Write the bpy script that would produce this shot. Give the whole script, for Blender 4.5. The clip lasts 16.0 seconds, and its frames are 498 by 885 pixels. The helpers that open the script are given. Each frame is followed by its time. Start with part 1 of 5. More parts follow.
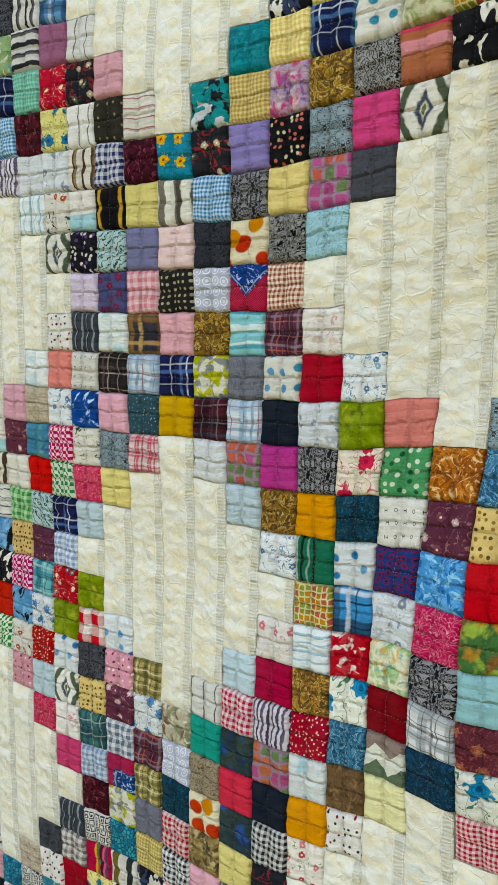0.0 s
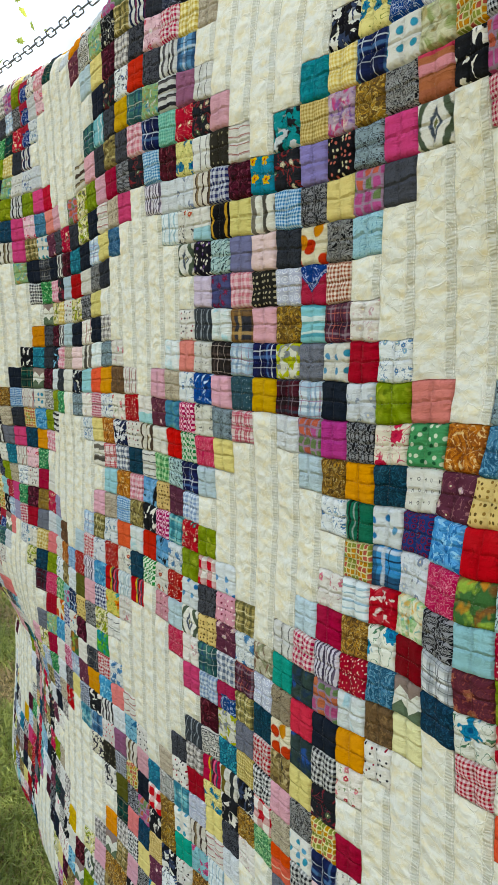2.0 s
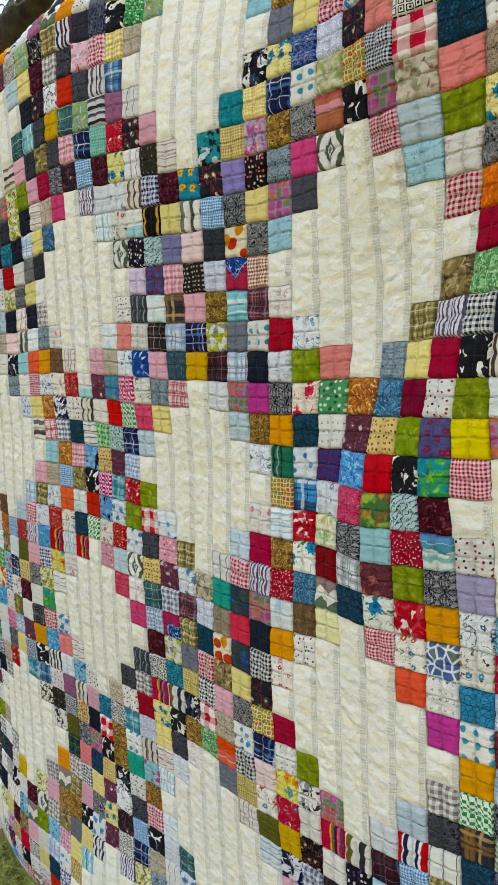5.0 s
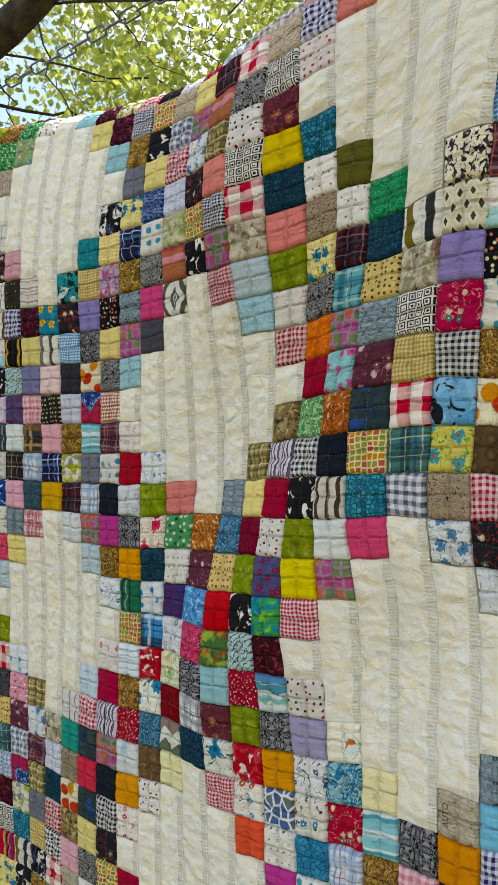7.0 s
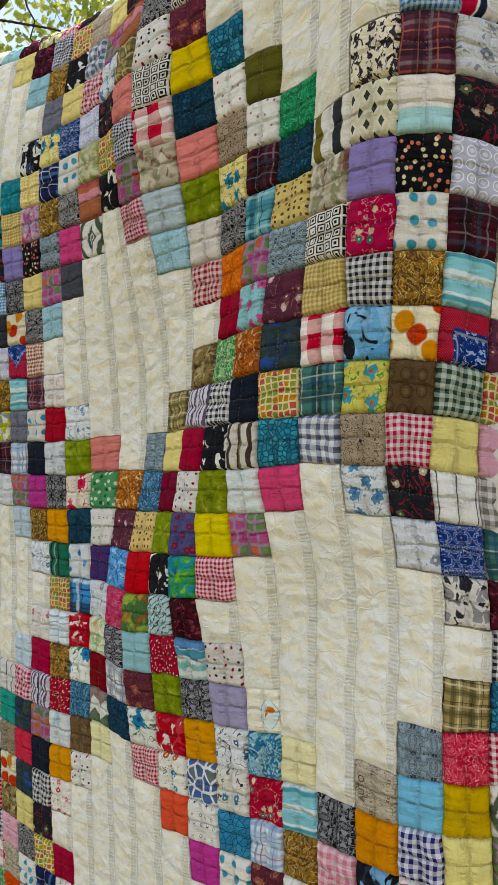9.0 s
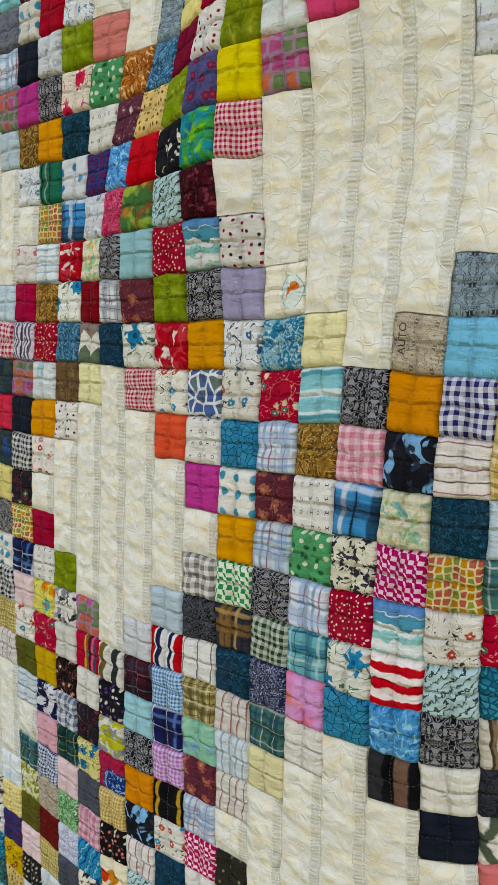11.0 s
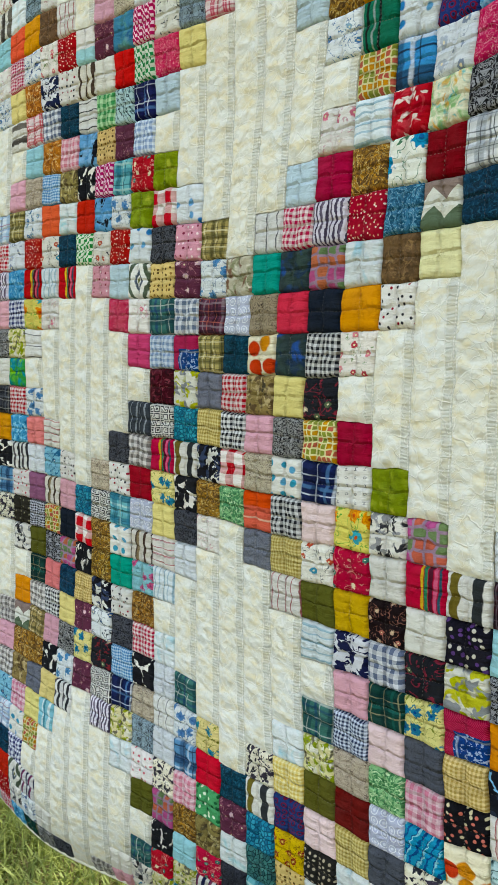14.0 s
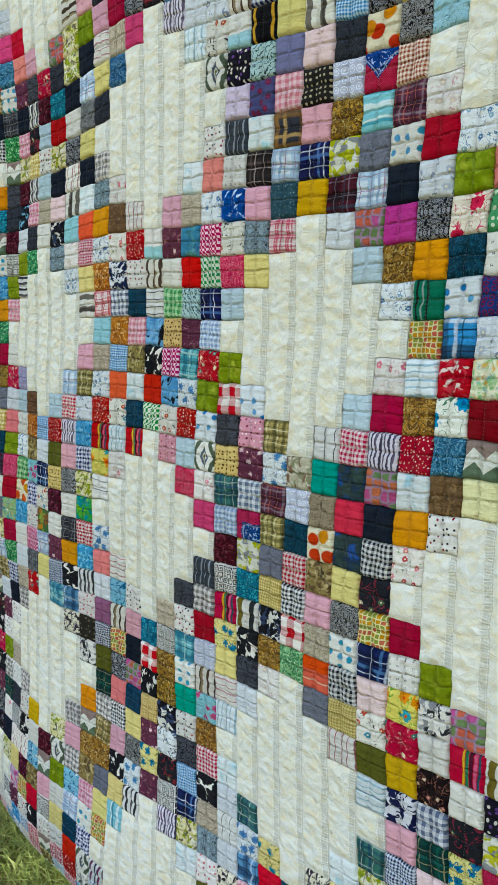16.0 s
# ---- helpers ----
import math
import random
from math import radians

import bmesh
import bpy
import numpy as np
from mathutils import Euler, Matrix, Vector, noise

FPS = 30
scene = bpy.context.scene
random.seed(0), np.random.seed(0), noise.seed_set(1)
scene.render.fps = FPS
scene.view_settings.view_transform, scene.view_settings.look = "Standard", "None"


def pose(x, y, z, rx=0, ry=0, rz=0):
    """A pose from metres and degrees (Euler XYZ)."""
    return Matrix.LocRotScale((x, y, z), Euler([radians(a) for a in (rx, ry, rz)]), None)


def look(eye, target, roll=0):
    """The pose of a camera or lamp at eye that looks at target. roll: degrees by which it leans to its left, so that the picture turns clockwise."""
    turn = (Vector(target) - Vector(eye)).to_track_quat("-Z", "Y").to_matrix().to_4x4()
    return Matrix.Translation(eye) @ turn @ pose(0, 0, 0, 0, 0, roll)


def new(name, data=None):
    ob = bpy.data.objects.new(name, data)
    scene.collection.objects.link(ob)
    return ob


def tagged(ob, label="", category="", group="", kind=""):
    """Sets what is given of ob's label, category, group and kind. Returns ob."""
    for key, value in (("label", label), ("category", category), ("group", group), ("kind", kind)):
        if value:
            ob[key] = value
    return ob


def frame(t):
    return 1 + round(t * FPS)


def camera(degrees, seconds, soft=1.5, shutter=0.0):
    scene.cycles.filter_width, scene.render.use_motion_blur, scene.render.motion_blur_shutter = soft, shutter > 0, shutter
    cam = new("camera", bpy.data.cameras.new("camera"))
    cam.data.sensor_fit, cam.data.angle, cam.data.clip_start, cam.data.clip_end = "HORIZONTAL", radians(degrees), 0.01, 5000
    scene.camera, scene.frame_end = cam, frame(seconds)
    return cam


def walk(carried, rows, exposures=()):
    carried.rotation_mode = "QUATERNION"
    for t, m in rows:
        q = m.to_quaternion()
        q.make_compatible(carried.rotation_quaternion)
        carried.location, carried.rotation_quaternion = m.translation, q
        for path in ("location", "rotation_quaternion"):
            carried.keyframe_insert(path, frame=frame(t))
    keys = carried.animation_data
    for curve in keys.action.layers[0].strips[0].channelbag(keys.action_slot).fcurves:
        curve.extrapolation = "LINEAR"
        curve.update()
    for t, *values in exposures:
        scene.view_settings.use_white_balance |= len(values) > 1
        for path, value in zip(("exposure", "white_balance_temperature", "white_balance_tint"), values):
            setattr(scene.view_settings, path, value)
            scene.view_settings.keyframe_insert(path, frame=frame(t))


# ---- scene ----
cam = camera(36.3, 16.0, 0.3)
PATH = [
    (0, (0.2641, -0.6718, 1.6296), (-0.9234, 0.9217, 1.4044), -0.05),
    (0.5, (0.3632, -0.6166, 1.6207), (-1.0456, 0.7835, 1.3860), 0.09),
    (1, (0.4372, -0.5767, 1.6164), (-1.1294, 0.6411, 1.3664), -0.24),
    (1.5, (0.4856, -0.5737, 1.6141), (-1.1362, 0.5696, 1.3633), 0.02),
    (2, (0.5229, -0.6216, 1.6200), (-1.1133, 0.5035, 1.3814), -0.10),
    (2.5, (0.5549, -0.7286, 1.6230), (-1.0812, 0.3953, 1.3780), -0.54),
    (3, (0.5646, -0.7904, 1.6204), (-1.0616, 0.3433, 1.3554), -1.12),
    (3.2, (0.5765, -0.7988, 1.6192), (-1.0453, 0.3398, 1.3486), -1.38),
    (5.3, (0.6775, -0.8251, 1.5960), (-0.7350, 0.5683, 1.3443), -1.61),
    (5.5, (0.6886, -0.8201, 1.5909), (-0.7043, 0.5967, 1.3617), -1.48),
    (6, (0.7195, -0.8067, 1.5874), (-0.6321, 0.6592, 1.4318), -1.02),
    (6.5, (0.7363, -0.7895, 1.5994), (-0.5830, 0.7124, 1.5379), -0.71),
    (7, (0.7442, -0.7620, 1.6344), (-0.5519, 0.7611, 1.6520), -0.64),
    (7.5, (0.7662, -0.7259, 1.6609), (-0.5334, 0.7927, 1.7296), -0.85),
    (8, (0.7963, -0.6939, 1.6818), (-0.5169, 0.8132, 1.7452), -1.67),
    (8.2, (0.8042, -0.6802, 1.6806), (-0.5107, 0.8261, 1.7259), -1.99),
    (10.3, (0.7364, -0.5585, 1.3441), (-0.6208, 0.8957, 1.1363), 2.05),
    (10.5, (0.7292, -0.5573, 1.3151), (-0.6159, 0.9033, 1.0758), 2.46),
    (11, (0.6963, -0.5532, 1.2455), (-0.6173, 0.9238, 0.9406), 2.66),
    (11.5, (0.6537, -0.5482, 1.1508), (-0.6597, 0.9190, 0.8015), 2.81),
    (12, (0.6040, -0.5561, 1.0612), (-0.7229, 0.8949, 0.6952), 2.52),
    (12.5, (0.5249, -0.6053, 1.0009), (-0.8122, 0.8370, 0.6378), 1.94),
    (13, (0.4166, -0.6820, 0.9835), (-0.8786, 0.8097, 0.6721), 1.81),
    (13.5, (0.3704, -0.6858, 0.9987), (-0.9654, 0.7808, 0.7439), 2.03),
    (14, (0.3548, -0.6724, 1.0547), (-1.0561, 0.7281, 0.8353), 1.81),
    (14.5, (0.3573, -0.7078, 1.1657), (-1.0859, 0.6553, 0.9226), 0.50),
    (15, (0.3591, -0.7758, 1.2828), (-1.0767, 0.5874, 0.9991), -1.01),
    (15.5, (0.3472, -0.8433, 1.3366), (-1.0640, 0.5444, 1.0491), -0.80),
    (16, (0.3707, -0.8410, 1.3437), (-1.0214, 0.5738, 1.0976), 1.53),
]
walk(cam, [(t, look(eye, target, roll)) for t, eye, target, roll in PATH], exposures=[(0.0, 1.81, 6950, 8), (3.0, 1.69, 6850, 5), (5.5, 1.70, 6950, 12), (7.0, 1.48, 6950, 13), (8.0, 1.38, 6990, 14), (10.5, 1.60, 7050, 15), (11.5, 1.70, 6950, 12), (14.5, 1.82, 6550, 5), (16.0, 1.78, 6250, 5)])

# ---- light ----
SUN_ELEVATION, SUN_AZIMUTH = 54.0, 24.0          # degrees; azimuth from +y towards +x
world = bpy.data.worlds.new("sky")
scene.world = world
world.use_nodes = True
wn = world.node_tree.nodes
sky = wn.new("ShaderNodeTexSky")
sky.sky_type, sky.sun_disc = "NISHITA", False
sky.sun_elevation, sky.sun_rotation = radians(SUN_ELEVATION), radians(SUN_AZIMUTH)
sky.dust_density, sky.air_density = 1.6, 1.0
# thin bright cloud spread over the blue
cloud_at = wn.new("ShaderNodeTexCoord")
cloud_noise = wn.new("ShaderNodeTexNoise")
cloud_noise.inputs["Scale"].default_value, cloud_noise.inputs["Detail"].default_value = 2.6, 6.0
cloud_ramp = wn.new("ShaderNodeValToRGB")
cloud_ramp.color_ramp.elements[0].position, cloud_ramp.color_ramp.elements[1].position = 0.40, 0.62
cloud_mix = wn.new("ShaderNodeMixRGB")
cloud_mix.inputs["Color2"].default_value = (4.3, 4.55, 4.9, 1)
wl = world.node_tree.links
wl.new(cloud_at.outputs["Generated"], cloud_noise.inputs["Vector"])
wl.new(cloud_noise.outputs["Fac"], cloud_ramp.inputs["Fac"])
wl.new(cloud_ramp.outputs["Color"], cloud_mix.inputs["Fac"])
wl.new(sky.outputs["Color"], cloud_mix.inputs["Color1"])
wl.new(cloud_mix.outputs["Color"], wn["Background"].inputs["Color"])
wn["Background"].inputs["Strength"].default_value = 0.13

sun = new("sun", bpy.data.lights.new("sun", "SUN"))
sun.data.energy, sun.data.angle, sun.data.color = 3.6, radians(0.53), (1.0, 0.95, 0.86)
_a, _e = radians(SUN_AZIMUTH), radians(SUN_ELEVATION)
sun.matrix_world = look((math.sin(_a) * math.cos(_e) * 20, math.cos(_a) * math.cos(_e) * 20, math.sin(_e) * 20), (0, 0, 0))


# ---- materials ----
def rgb(code):
    """Linear colour from a hexadecimal paint code."""
    out = []
    for k in (0, 2, 4):
        v = int(code[k:k + 2], 16) / 255
        out.append(v / 12.92 if v < 0.04045 else ((v + 0.055) / 1.055) ** 2.4)
    return (*out, 1.0)


class Nodes:
    """Short hand for a material's node tree."""

    def __init__(self, name, roughness=0.9):
        self.mat = bpy.data.materials.new(name)
        self.mat.use_nodes = True
        self.t = self.mat.node_tree
        self.bsdf = self.t.nodes["Principled BSDF"]
        self.bsdf.inputs["Roughness"].default_value = roughness
        self.bsdf.inputs["Specular IOR Level"].default_value = 0.25

    def put(self, socket, value):
        if isinstance(value, bpy.types.NodeSocket):
            self.t.links.new(value, socket)
        else:
            socket.default_value = value

    def math(self, op, a, b=0.0, c=None, clamp=False):
        n = self.t.nodes.new("ShaderNodeMath")
        n.operation, n.use_clamp = op, clamp
        self.put(n.inputs[0], a)
        self.put(n.inputs[1], b)
        if c is not None:
            self.put(n.inputs[2], c)
        return n.outputs[0]

    def mix(self, fac, a, b, mode="MIX"):
        n = self.t.nodes.new("ShaderNodeMixRGB")
        n.blend_type = mode
        self.put(n.inputs[0], fac)
        self.put(n.inputs[1], a)
        self.put(n.inputs[2], b)
        return n.outputs[0]

    def uv(self, layer, scale=(1, 1), turn=0.0):
        n = self.t.nodes.new("ShaderNodeUVMap")
        n.uv_map = layer
        m = self.t.nodes.new("ShaderNodeMapping")
        m.inputs["Scale"].default_value = (*scale, 1)
        m.inputs["Rotation"].default_value = (0, 0, turn)
        self.t.links.new(n.outputs[0], m.inputs[0])
        return m.outputs[0]

    def stretch(self, vector, scale):
        m = self.t.nodes.new("ShaderNodeMapping")
        m.inputs["Scale"].default_value = scale
        self.t.links.new(vector, m.inputs[0])
        return m.outputs[0]

    def xy(self, vector):
        n = self.t.nodes.new("ShaderNodeSeparateXYZ")
        self.t.links.new(vector, n.inputs[0])
        return n.outputs[0], n.outputs[1]

    def noise(self, vector, scale, detail=3.0, distortion=0.0, out=0, rough=0.55):
        n = self.t.nodes.new("ShaderNodeTexNoise")
        if vector is not None:
            self.t.links.new(vector, n.inputs["Vector"])
        n.inputs["Scale"].default_value, n.inputs["Detail"].default_value = scale, detail
        n.inputs["Roughness"].default_value, n.inputs["Distortion"].default_value = rough, distortion
        return n.outputs[out]

    def cells(self, vector, scale, spread=1.0, out="Distance", feature="F1"):
        n = self.t.nodes.new("ShaderNodeTexVoronoi")
        n.feature, n.voronoi_dimensions = feature, "2D"
        self.t.links.new(vector, n.inputs["Vector"])
        n.inputs["Scale"].default_value, n.inputs["Randomness"].default_value = scale, spread
        return n.outputs[out]

    def object_coords(self):
        return self.t.nodes.new("ShaderNodeTexCoord").outputs["Object"]

    def band(self, x, low, high, soft=0.04):
        """1 where low < x < high."""
        up = self.math("MULTIPLY", self.math("SUBTRACT", x, low), 1 / soft, clamp=True)
        down = self.math("MULTIPLY", self.math("SUBTRACT", high, x), 1 / soft, clamp=True)
        return self.math("MULTIPLY", up, down)

    def bump(self, height, strength, distance, normal=None):
        n = self.t.nodes.new("ShaderNodeBump")
        n.inputs["Strength"].default_value, n.inputs["Distance"].default_value = strength, distance
        self.t.links.new(height, n.inputs["Height"])
        if normal is not None:
            self.t.links.new(normal, n.inputs["Normal"])
        return n.outputs[0]


def cloth_finish(n, colour, stitch=True, glow=0.12):
    """Weave, fading, pucker and quilting stitches over a fabric's own colour; thin cotton lets some light through."""
    local = n.uv("patch")
    cloth = n.uv("cloth")
    own = n.math("FRACT", n.math("ADD", n.t.nodes.new("ShaderNodeObjectInfo").outputs["Random"], n.t.nodes.new("ShaderNodeNewGeometry").outputs["Random Per Island"]))
    vary = n.t.nodes.new("ShaderNodeHueSaturation")
    n.put(vary.inputs["Hue"], n.math("ADD", n.math("MULTIPLY", n.math("SUBTRACT", own, 0.5), 0.02), 0.5))
    n.put(vary.inputs["Value"], n.math("ADD", n.math("MULTIPLY", n.math("FRACT", n.math("MULTIPLY", own, 7.3)), 0.20), 0.90))
    vary.inputs["Saturation"].default_value = 1.06
    n.put(vary.inputs["Color"], colour)
    colour = vary.outputs[0]
    fade = n.noise(cloth, 1.7, 4.0)
    colour = n.mix(n.math("MULTIPLY", n.math("SUBTRACT", fade, 0.40), 1.6, clamp=True), colour, n.mix(0.72, colour, n.mix(0.05, colour, (0.45, 0.43, 0.40, 1))))
    weave = n.noise(n.uv("cloth", (60, 14)), 3.0, 2.0)
    colour = n.mix(0.6, colour, n.mix(weave, (0.10, 0.10, 0.10, 1), (0.95, 0.95, 0.95, 1)), "SOFT_LIGHT")
    x, y = n.xy(local)
    shift = n.t.nodes.new("ShaderNodeVectorMath")
    shift.operation = "MULTIPLY_ADD"
    n.put(shift.inputs[0], own)
    shift.inputs[1].default_value = (61.0, 37.0, 0)
    n.put(shift.inputs[2], local)
    # gathers run out from the seams and from the quilted cross, square to each line
    by_x = n.math("POWER", n.math("ABSOLUTE", n.math("COSINE", n.math("MULTIPLY", x, 6.2832))), 1.5)
    by_y = n.math("POWER", n.math("ABSOLUTE", n.math("COSINE", n.math("MULTIPLY", y, 6.2832))), 1.5)
    flat_folds = n.noise(n.stretch(shift.outputs[0], (2.6, 9.0, 1)), 1.0, 2.5, 0.3)
    tall_folds = n.noise(n.stretch(shift.outputs[0], (9.0, 2.6, 1)), 1.0, 2.5, 0.3)
    height = n.math("ADD", n.math("MULTIPLY", flat_folds, n.math("ADD", n.math("MULTIPLY", by_x, 0.55), 0.10)),
                    n.math("MULTIPLY", tall_folds, n.math("ADD", n.math("MULTIPLY", by_y, 0.62), 0.10)))
    height = n.math("ADD", height, n.math("MULTIPLY", n.noise(cloth, 11.0, 2.0), 0.10))
    if stitch:
        wob = n.math("MULTIPLY", n.math("SUBTRACT", n.noise(shift.outputs[0], 3.0, 2.0), 0.5), 0.10)
        x, y = n.math("ADD", x, wob), n.math("ADD", y, wob)
        line_x = n.band(x, 0.488, 0.512, 0.010)
        line_y = n.band(y, 0.488, 0.512, 0.010)
        dash_y = n.math("GREATER_THAN", n.math("FRACT", n.math("MULTIPLY", y, 12.0)), 0.55)
        dash_x = n.math("GREATER_THAN", n.math("FRACT", n.math("MULTIPLY", x, 12.0)), 0.55)
        thread = n.math("MAXIMUM", n.math("MULTIPLY", line_x, dash_y), n.math("MULTIPLY", line_y, dash_x))
        colour = n.mix(n.math("MULTIPLY", thread, n.math("MULTIPLY", n.math("FRACT", n.math("MULTIPLY", own, 3.7)), 0.30)), colour, (0.52, 0.49, 0.42, 1))
        groove = n.math("MAXIMUM", n.band(x, 0.43, 0.57, 0.07), n.band(y, 0.43, 0.57, 0.07))
        height = n.math("ADD", height, n.math("MULTIPLY", groove, -0.38))
    n.put(n.bsdf.inputs["Base Color"], colour)
    n.put(n.bsdf.inputs["Normal"], n.bump(height, 1.0, 0.0085))
    n.bsdf.inputs["Sheen Weight"].default_value = 0.0
    n.bsdf.inputs["Sheen Roughness"].default_value = 0.6
    n.bsdf.inputs["Specular IOR Level"].default_value = 0.06
    if glow:
        thin = n.t.nodes.new("ShaderNodeBsdfTranslucent")
        n.put(thin.inputs["Color"], colour)
        both = n.t.nodes.new("ShaderNodeMixShader")
        both.inputs[0].default_value = glow
        n.t.links.new(n.bsdf.outputs[0], both.inputs[1])
        n.t.links.new(thin.outputs[0], both.inputs[2])
        n.t.links.new(both.outputs[0], n.t.nodes["Material Output"].inputs["Surface"])
    return n.mat


def plain(name, a):
    n = Nodes(name)
    return cloth_finish(n, n.mix(n.noise(n.uv("cloth"), 3.0), rgb(a), n.mix(0.5, rgb(a), (0.3, 0.3, 0.3, 1), "SOFT_LIGHT")))


def gingham(name, a, b, count=7, blend=0.5):
    """Crossing stripes of two colours."""
    n = Nodes(name)
    x, y = n.xy(n.uv("cloth", (count, count)))
    sx = n.math("GREATER_THAN", n.math("FRACT", x), 0.5)
    sy = n.math("GREATER_THAN", n.math("FRACT", y), 0.5)
    both = n.math("ADD", n.math("MULTIPLY", sx, blend), n.math("MULTIPLY", sy, 1 - blend))
    return cloth_finish(n, n.mix(both, rgb(a), rgb(b)))


def plaid(name, ground, a, b, c, count=1.9):
    """Broad and fine stripes both ways."""
    n = Nodes(name)
    x, y = n.xy(n.uv("cloth", (count, count)))
    col = rgb(ground)
    for axis, strength in ((x, 0.75), (y, 0.6)):
        f = n.math("FRACT", axis)
        col = n.mix(n.math("MULTIPLY", n.band(f, 0.08, 0.42), strength), col, rgb(a))
        col = n.mix(n.math("MULTIPLY", n.band(f, 0.52, 0.64, 0.03), strength), col, rgb(b))
        col = n.mix(n.math("MULTIPLY", n.band(f, 0.74, 0.80, 0.02), strength + 0.15), col, rgb(c))
        col = n.mix(n.math("MULTIPLY", n.band(f, 0.22, 0.27, 0.02), strength), col, rgb(c))
    return cloth_finish(n, col)


def swirl(name, a, b, c, d, count=1.3):
    """Feathery streaks that bend round one another."""
    n = Nodes(name)
    v = n.uv("cloth", (count, count))
    bend = n.noise(v, 1.4, 2.0, 1.6)
    f = n.noise(n.stretch(v, (3.0, 3.0, 1)), 1.0, 3.0, 3.5)
    g = n.math("FRACT", n.math("ADD", n.math("MULTIPLY", bend, 5.0), n.math("MULTIPLY", f, 1.5)))
    col = n.mix(n.band(g, 0.05, 0.55, 0.12), rgb(a), rgb(b))
    col = n.mix(n.band(g, 0.60, 0.74, 0.06), col, rgb(c))
    return cloth_finish(n, n.mix(n.math("MULTIPLY", n.math("SUBTRACT", f, 0.56), 14.0, clamp=True), col, rgb(d)))


def marks(name, ground, ink, count=5.2):
    """Rows of little bars and rings, turn about."""
    n = Nodes(name)
    x, y = n.xy(n.uv("cloth", (count, count * 0.75)))
    fx, fy = n.math("SUBTRACT", n.math("FRACT", x), 0.5), n.math("SUBTRACT", n.math("FRACT", y), 0.5)
    ax, ay = n.math("ABSOLUTE", fx), n.math("ABSOLUTE", fy)
    post = n.math("MULTIPLY", n.band(ax, 0.11, 0.18, 0.02), n.math("LESS_THAN", ay, 0.15))
    bar = n.math("MULTIPLY", n.math("LESS_THAN", ax, 0.12), n.math("LESS_THAN", ay, 0.035))
    radius = n.math("SQRT", n.math("ADD", n.math("MULTIPLY", fx, fx), n.math("MULTIPLY", fy, fy)))
    ring = n.band(radius, 0.09, 0.17, 0.03)
    odd = n.math("GREATER_THAN", n.math("FRACT", n.math("MULTIPLY", n.math("FLOOR", x), 0.5)), 0.25)
    ink_at = n.math("ADD", n.math("MULTIPLY", n.math("MAXIMUM", post, bar), odd), n.math("MULTIPLY", ring, n.math("SUBTRACT", 1.0, odd)))
    return cloth_finish(n, n.mix(ink_at, rgb(ground), rgb(ink)))


def sprig(name, ground, stem, flower, other, count=2.6, thin=0.90):
    """Thin stems and small leaves with a few flowers among them."""
    n = Nodes(name)
    v = n.uv("cloth", (count, count))
    curl = n.math("FRACT", n.math("MULTIPLY", n.noise(v, 1.5, 0.5, 0.6), 4.0))
    where = n.math("GREATER_THAN", n.noise(n.uv("cloth", (count, count), 0.8), 1.3, 1.0), 0.47)
    line = n.math("MULTIPLY", n.band(curl, 0.0, 1.0 - thin, 0.04), where)
    leaf = n.math("MULTIPLY", n.math("MULTIPLY", n.math("SUBTRACT", n.noise(v, 4.2, 2.0, 1.2), 0.60), 26.0, clamp=True), where)
    col = n.mix(n.math("MAXIMUM", line, leaf), rgb(ground), rgb(stem))
    d = n.cells(v, 1.5, 0.9)
    pick, tint = n.xy(n.cells(v, 1.5, 0.9, "Color"))
    petal = n.math("ADD", 0.26, n.math("MULTIPLY", n.math("SUBTRACT", n.noise(v, 7.0, 1.0), 0.5), 0.35))
    bloom = n.math("MULTIPLY", n.math("MULTIPLY", n.math("SUBTRACT", petal, d), 16.0, clamp=True), n.math("GREATER_THAN", pick, 0.52))
    col = n.mix(bloom, col, n.mix(n.math("GREATER_THAN", tint, 0.5), rgb(flower), rgb(other)))
    eye = n.math("MULTIPLY", n.math("LESS_THAN", d, 0.07), bloom)
    return cloth_finish(n, n.mix(eye, col, rgb("e2d8b0")))


def stripes(name, a, b, c, count=4.0, width=0.3, turn=0.0, wave=0.05):
    n = Nodes(name)
    v = n.uv("cloth", (count, count), turn)
    x, y = n.xy(v)
    x = n.math("ADD", x, n.math("MULTIPLY", n.noise(v, 1.1), wave * count))
    f = n.math("FRACT", x)
    col = n.mix(n.band(f, 0.1, 0.1 + width), rgb(a), rgb(b))
    half = n.math("FRACT", n.math("MULTIPLY", x, 0.5))
    return cloth_finish(n, n.mix(n.band(half, 0.62, 0.62 + width * 0.4), col, rgb(c)))


def dots(name, ground, a, b, count=4.0, size=0.26, spread=0.35):
    n = Nodes(name)
    v = n.uv("cloth", (count, count))
    d = n.cells(v, 1.0, spread)
    tint = n.xy(n.cells(v, 1.0, spread, "Color"))[0]
    mark = n.math("MULTIPLY", n.math("SUBTRACT", size, d), 14.0, clamp=True)
    return cloth_finish(n, n.mix(mark, rgb(ground), n.mix(n.math("GREATER_THAN", tint, 0.55), rgb(a), rgb(b))))


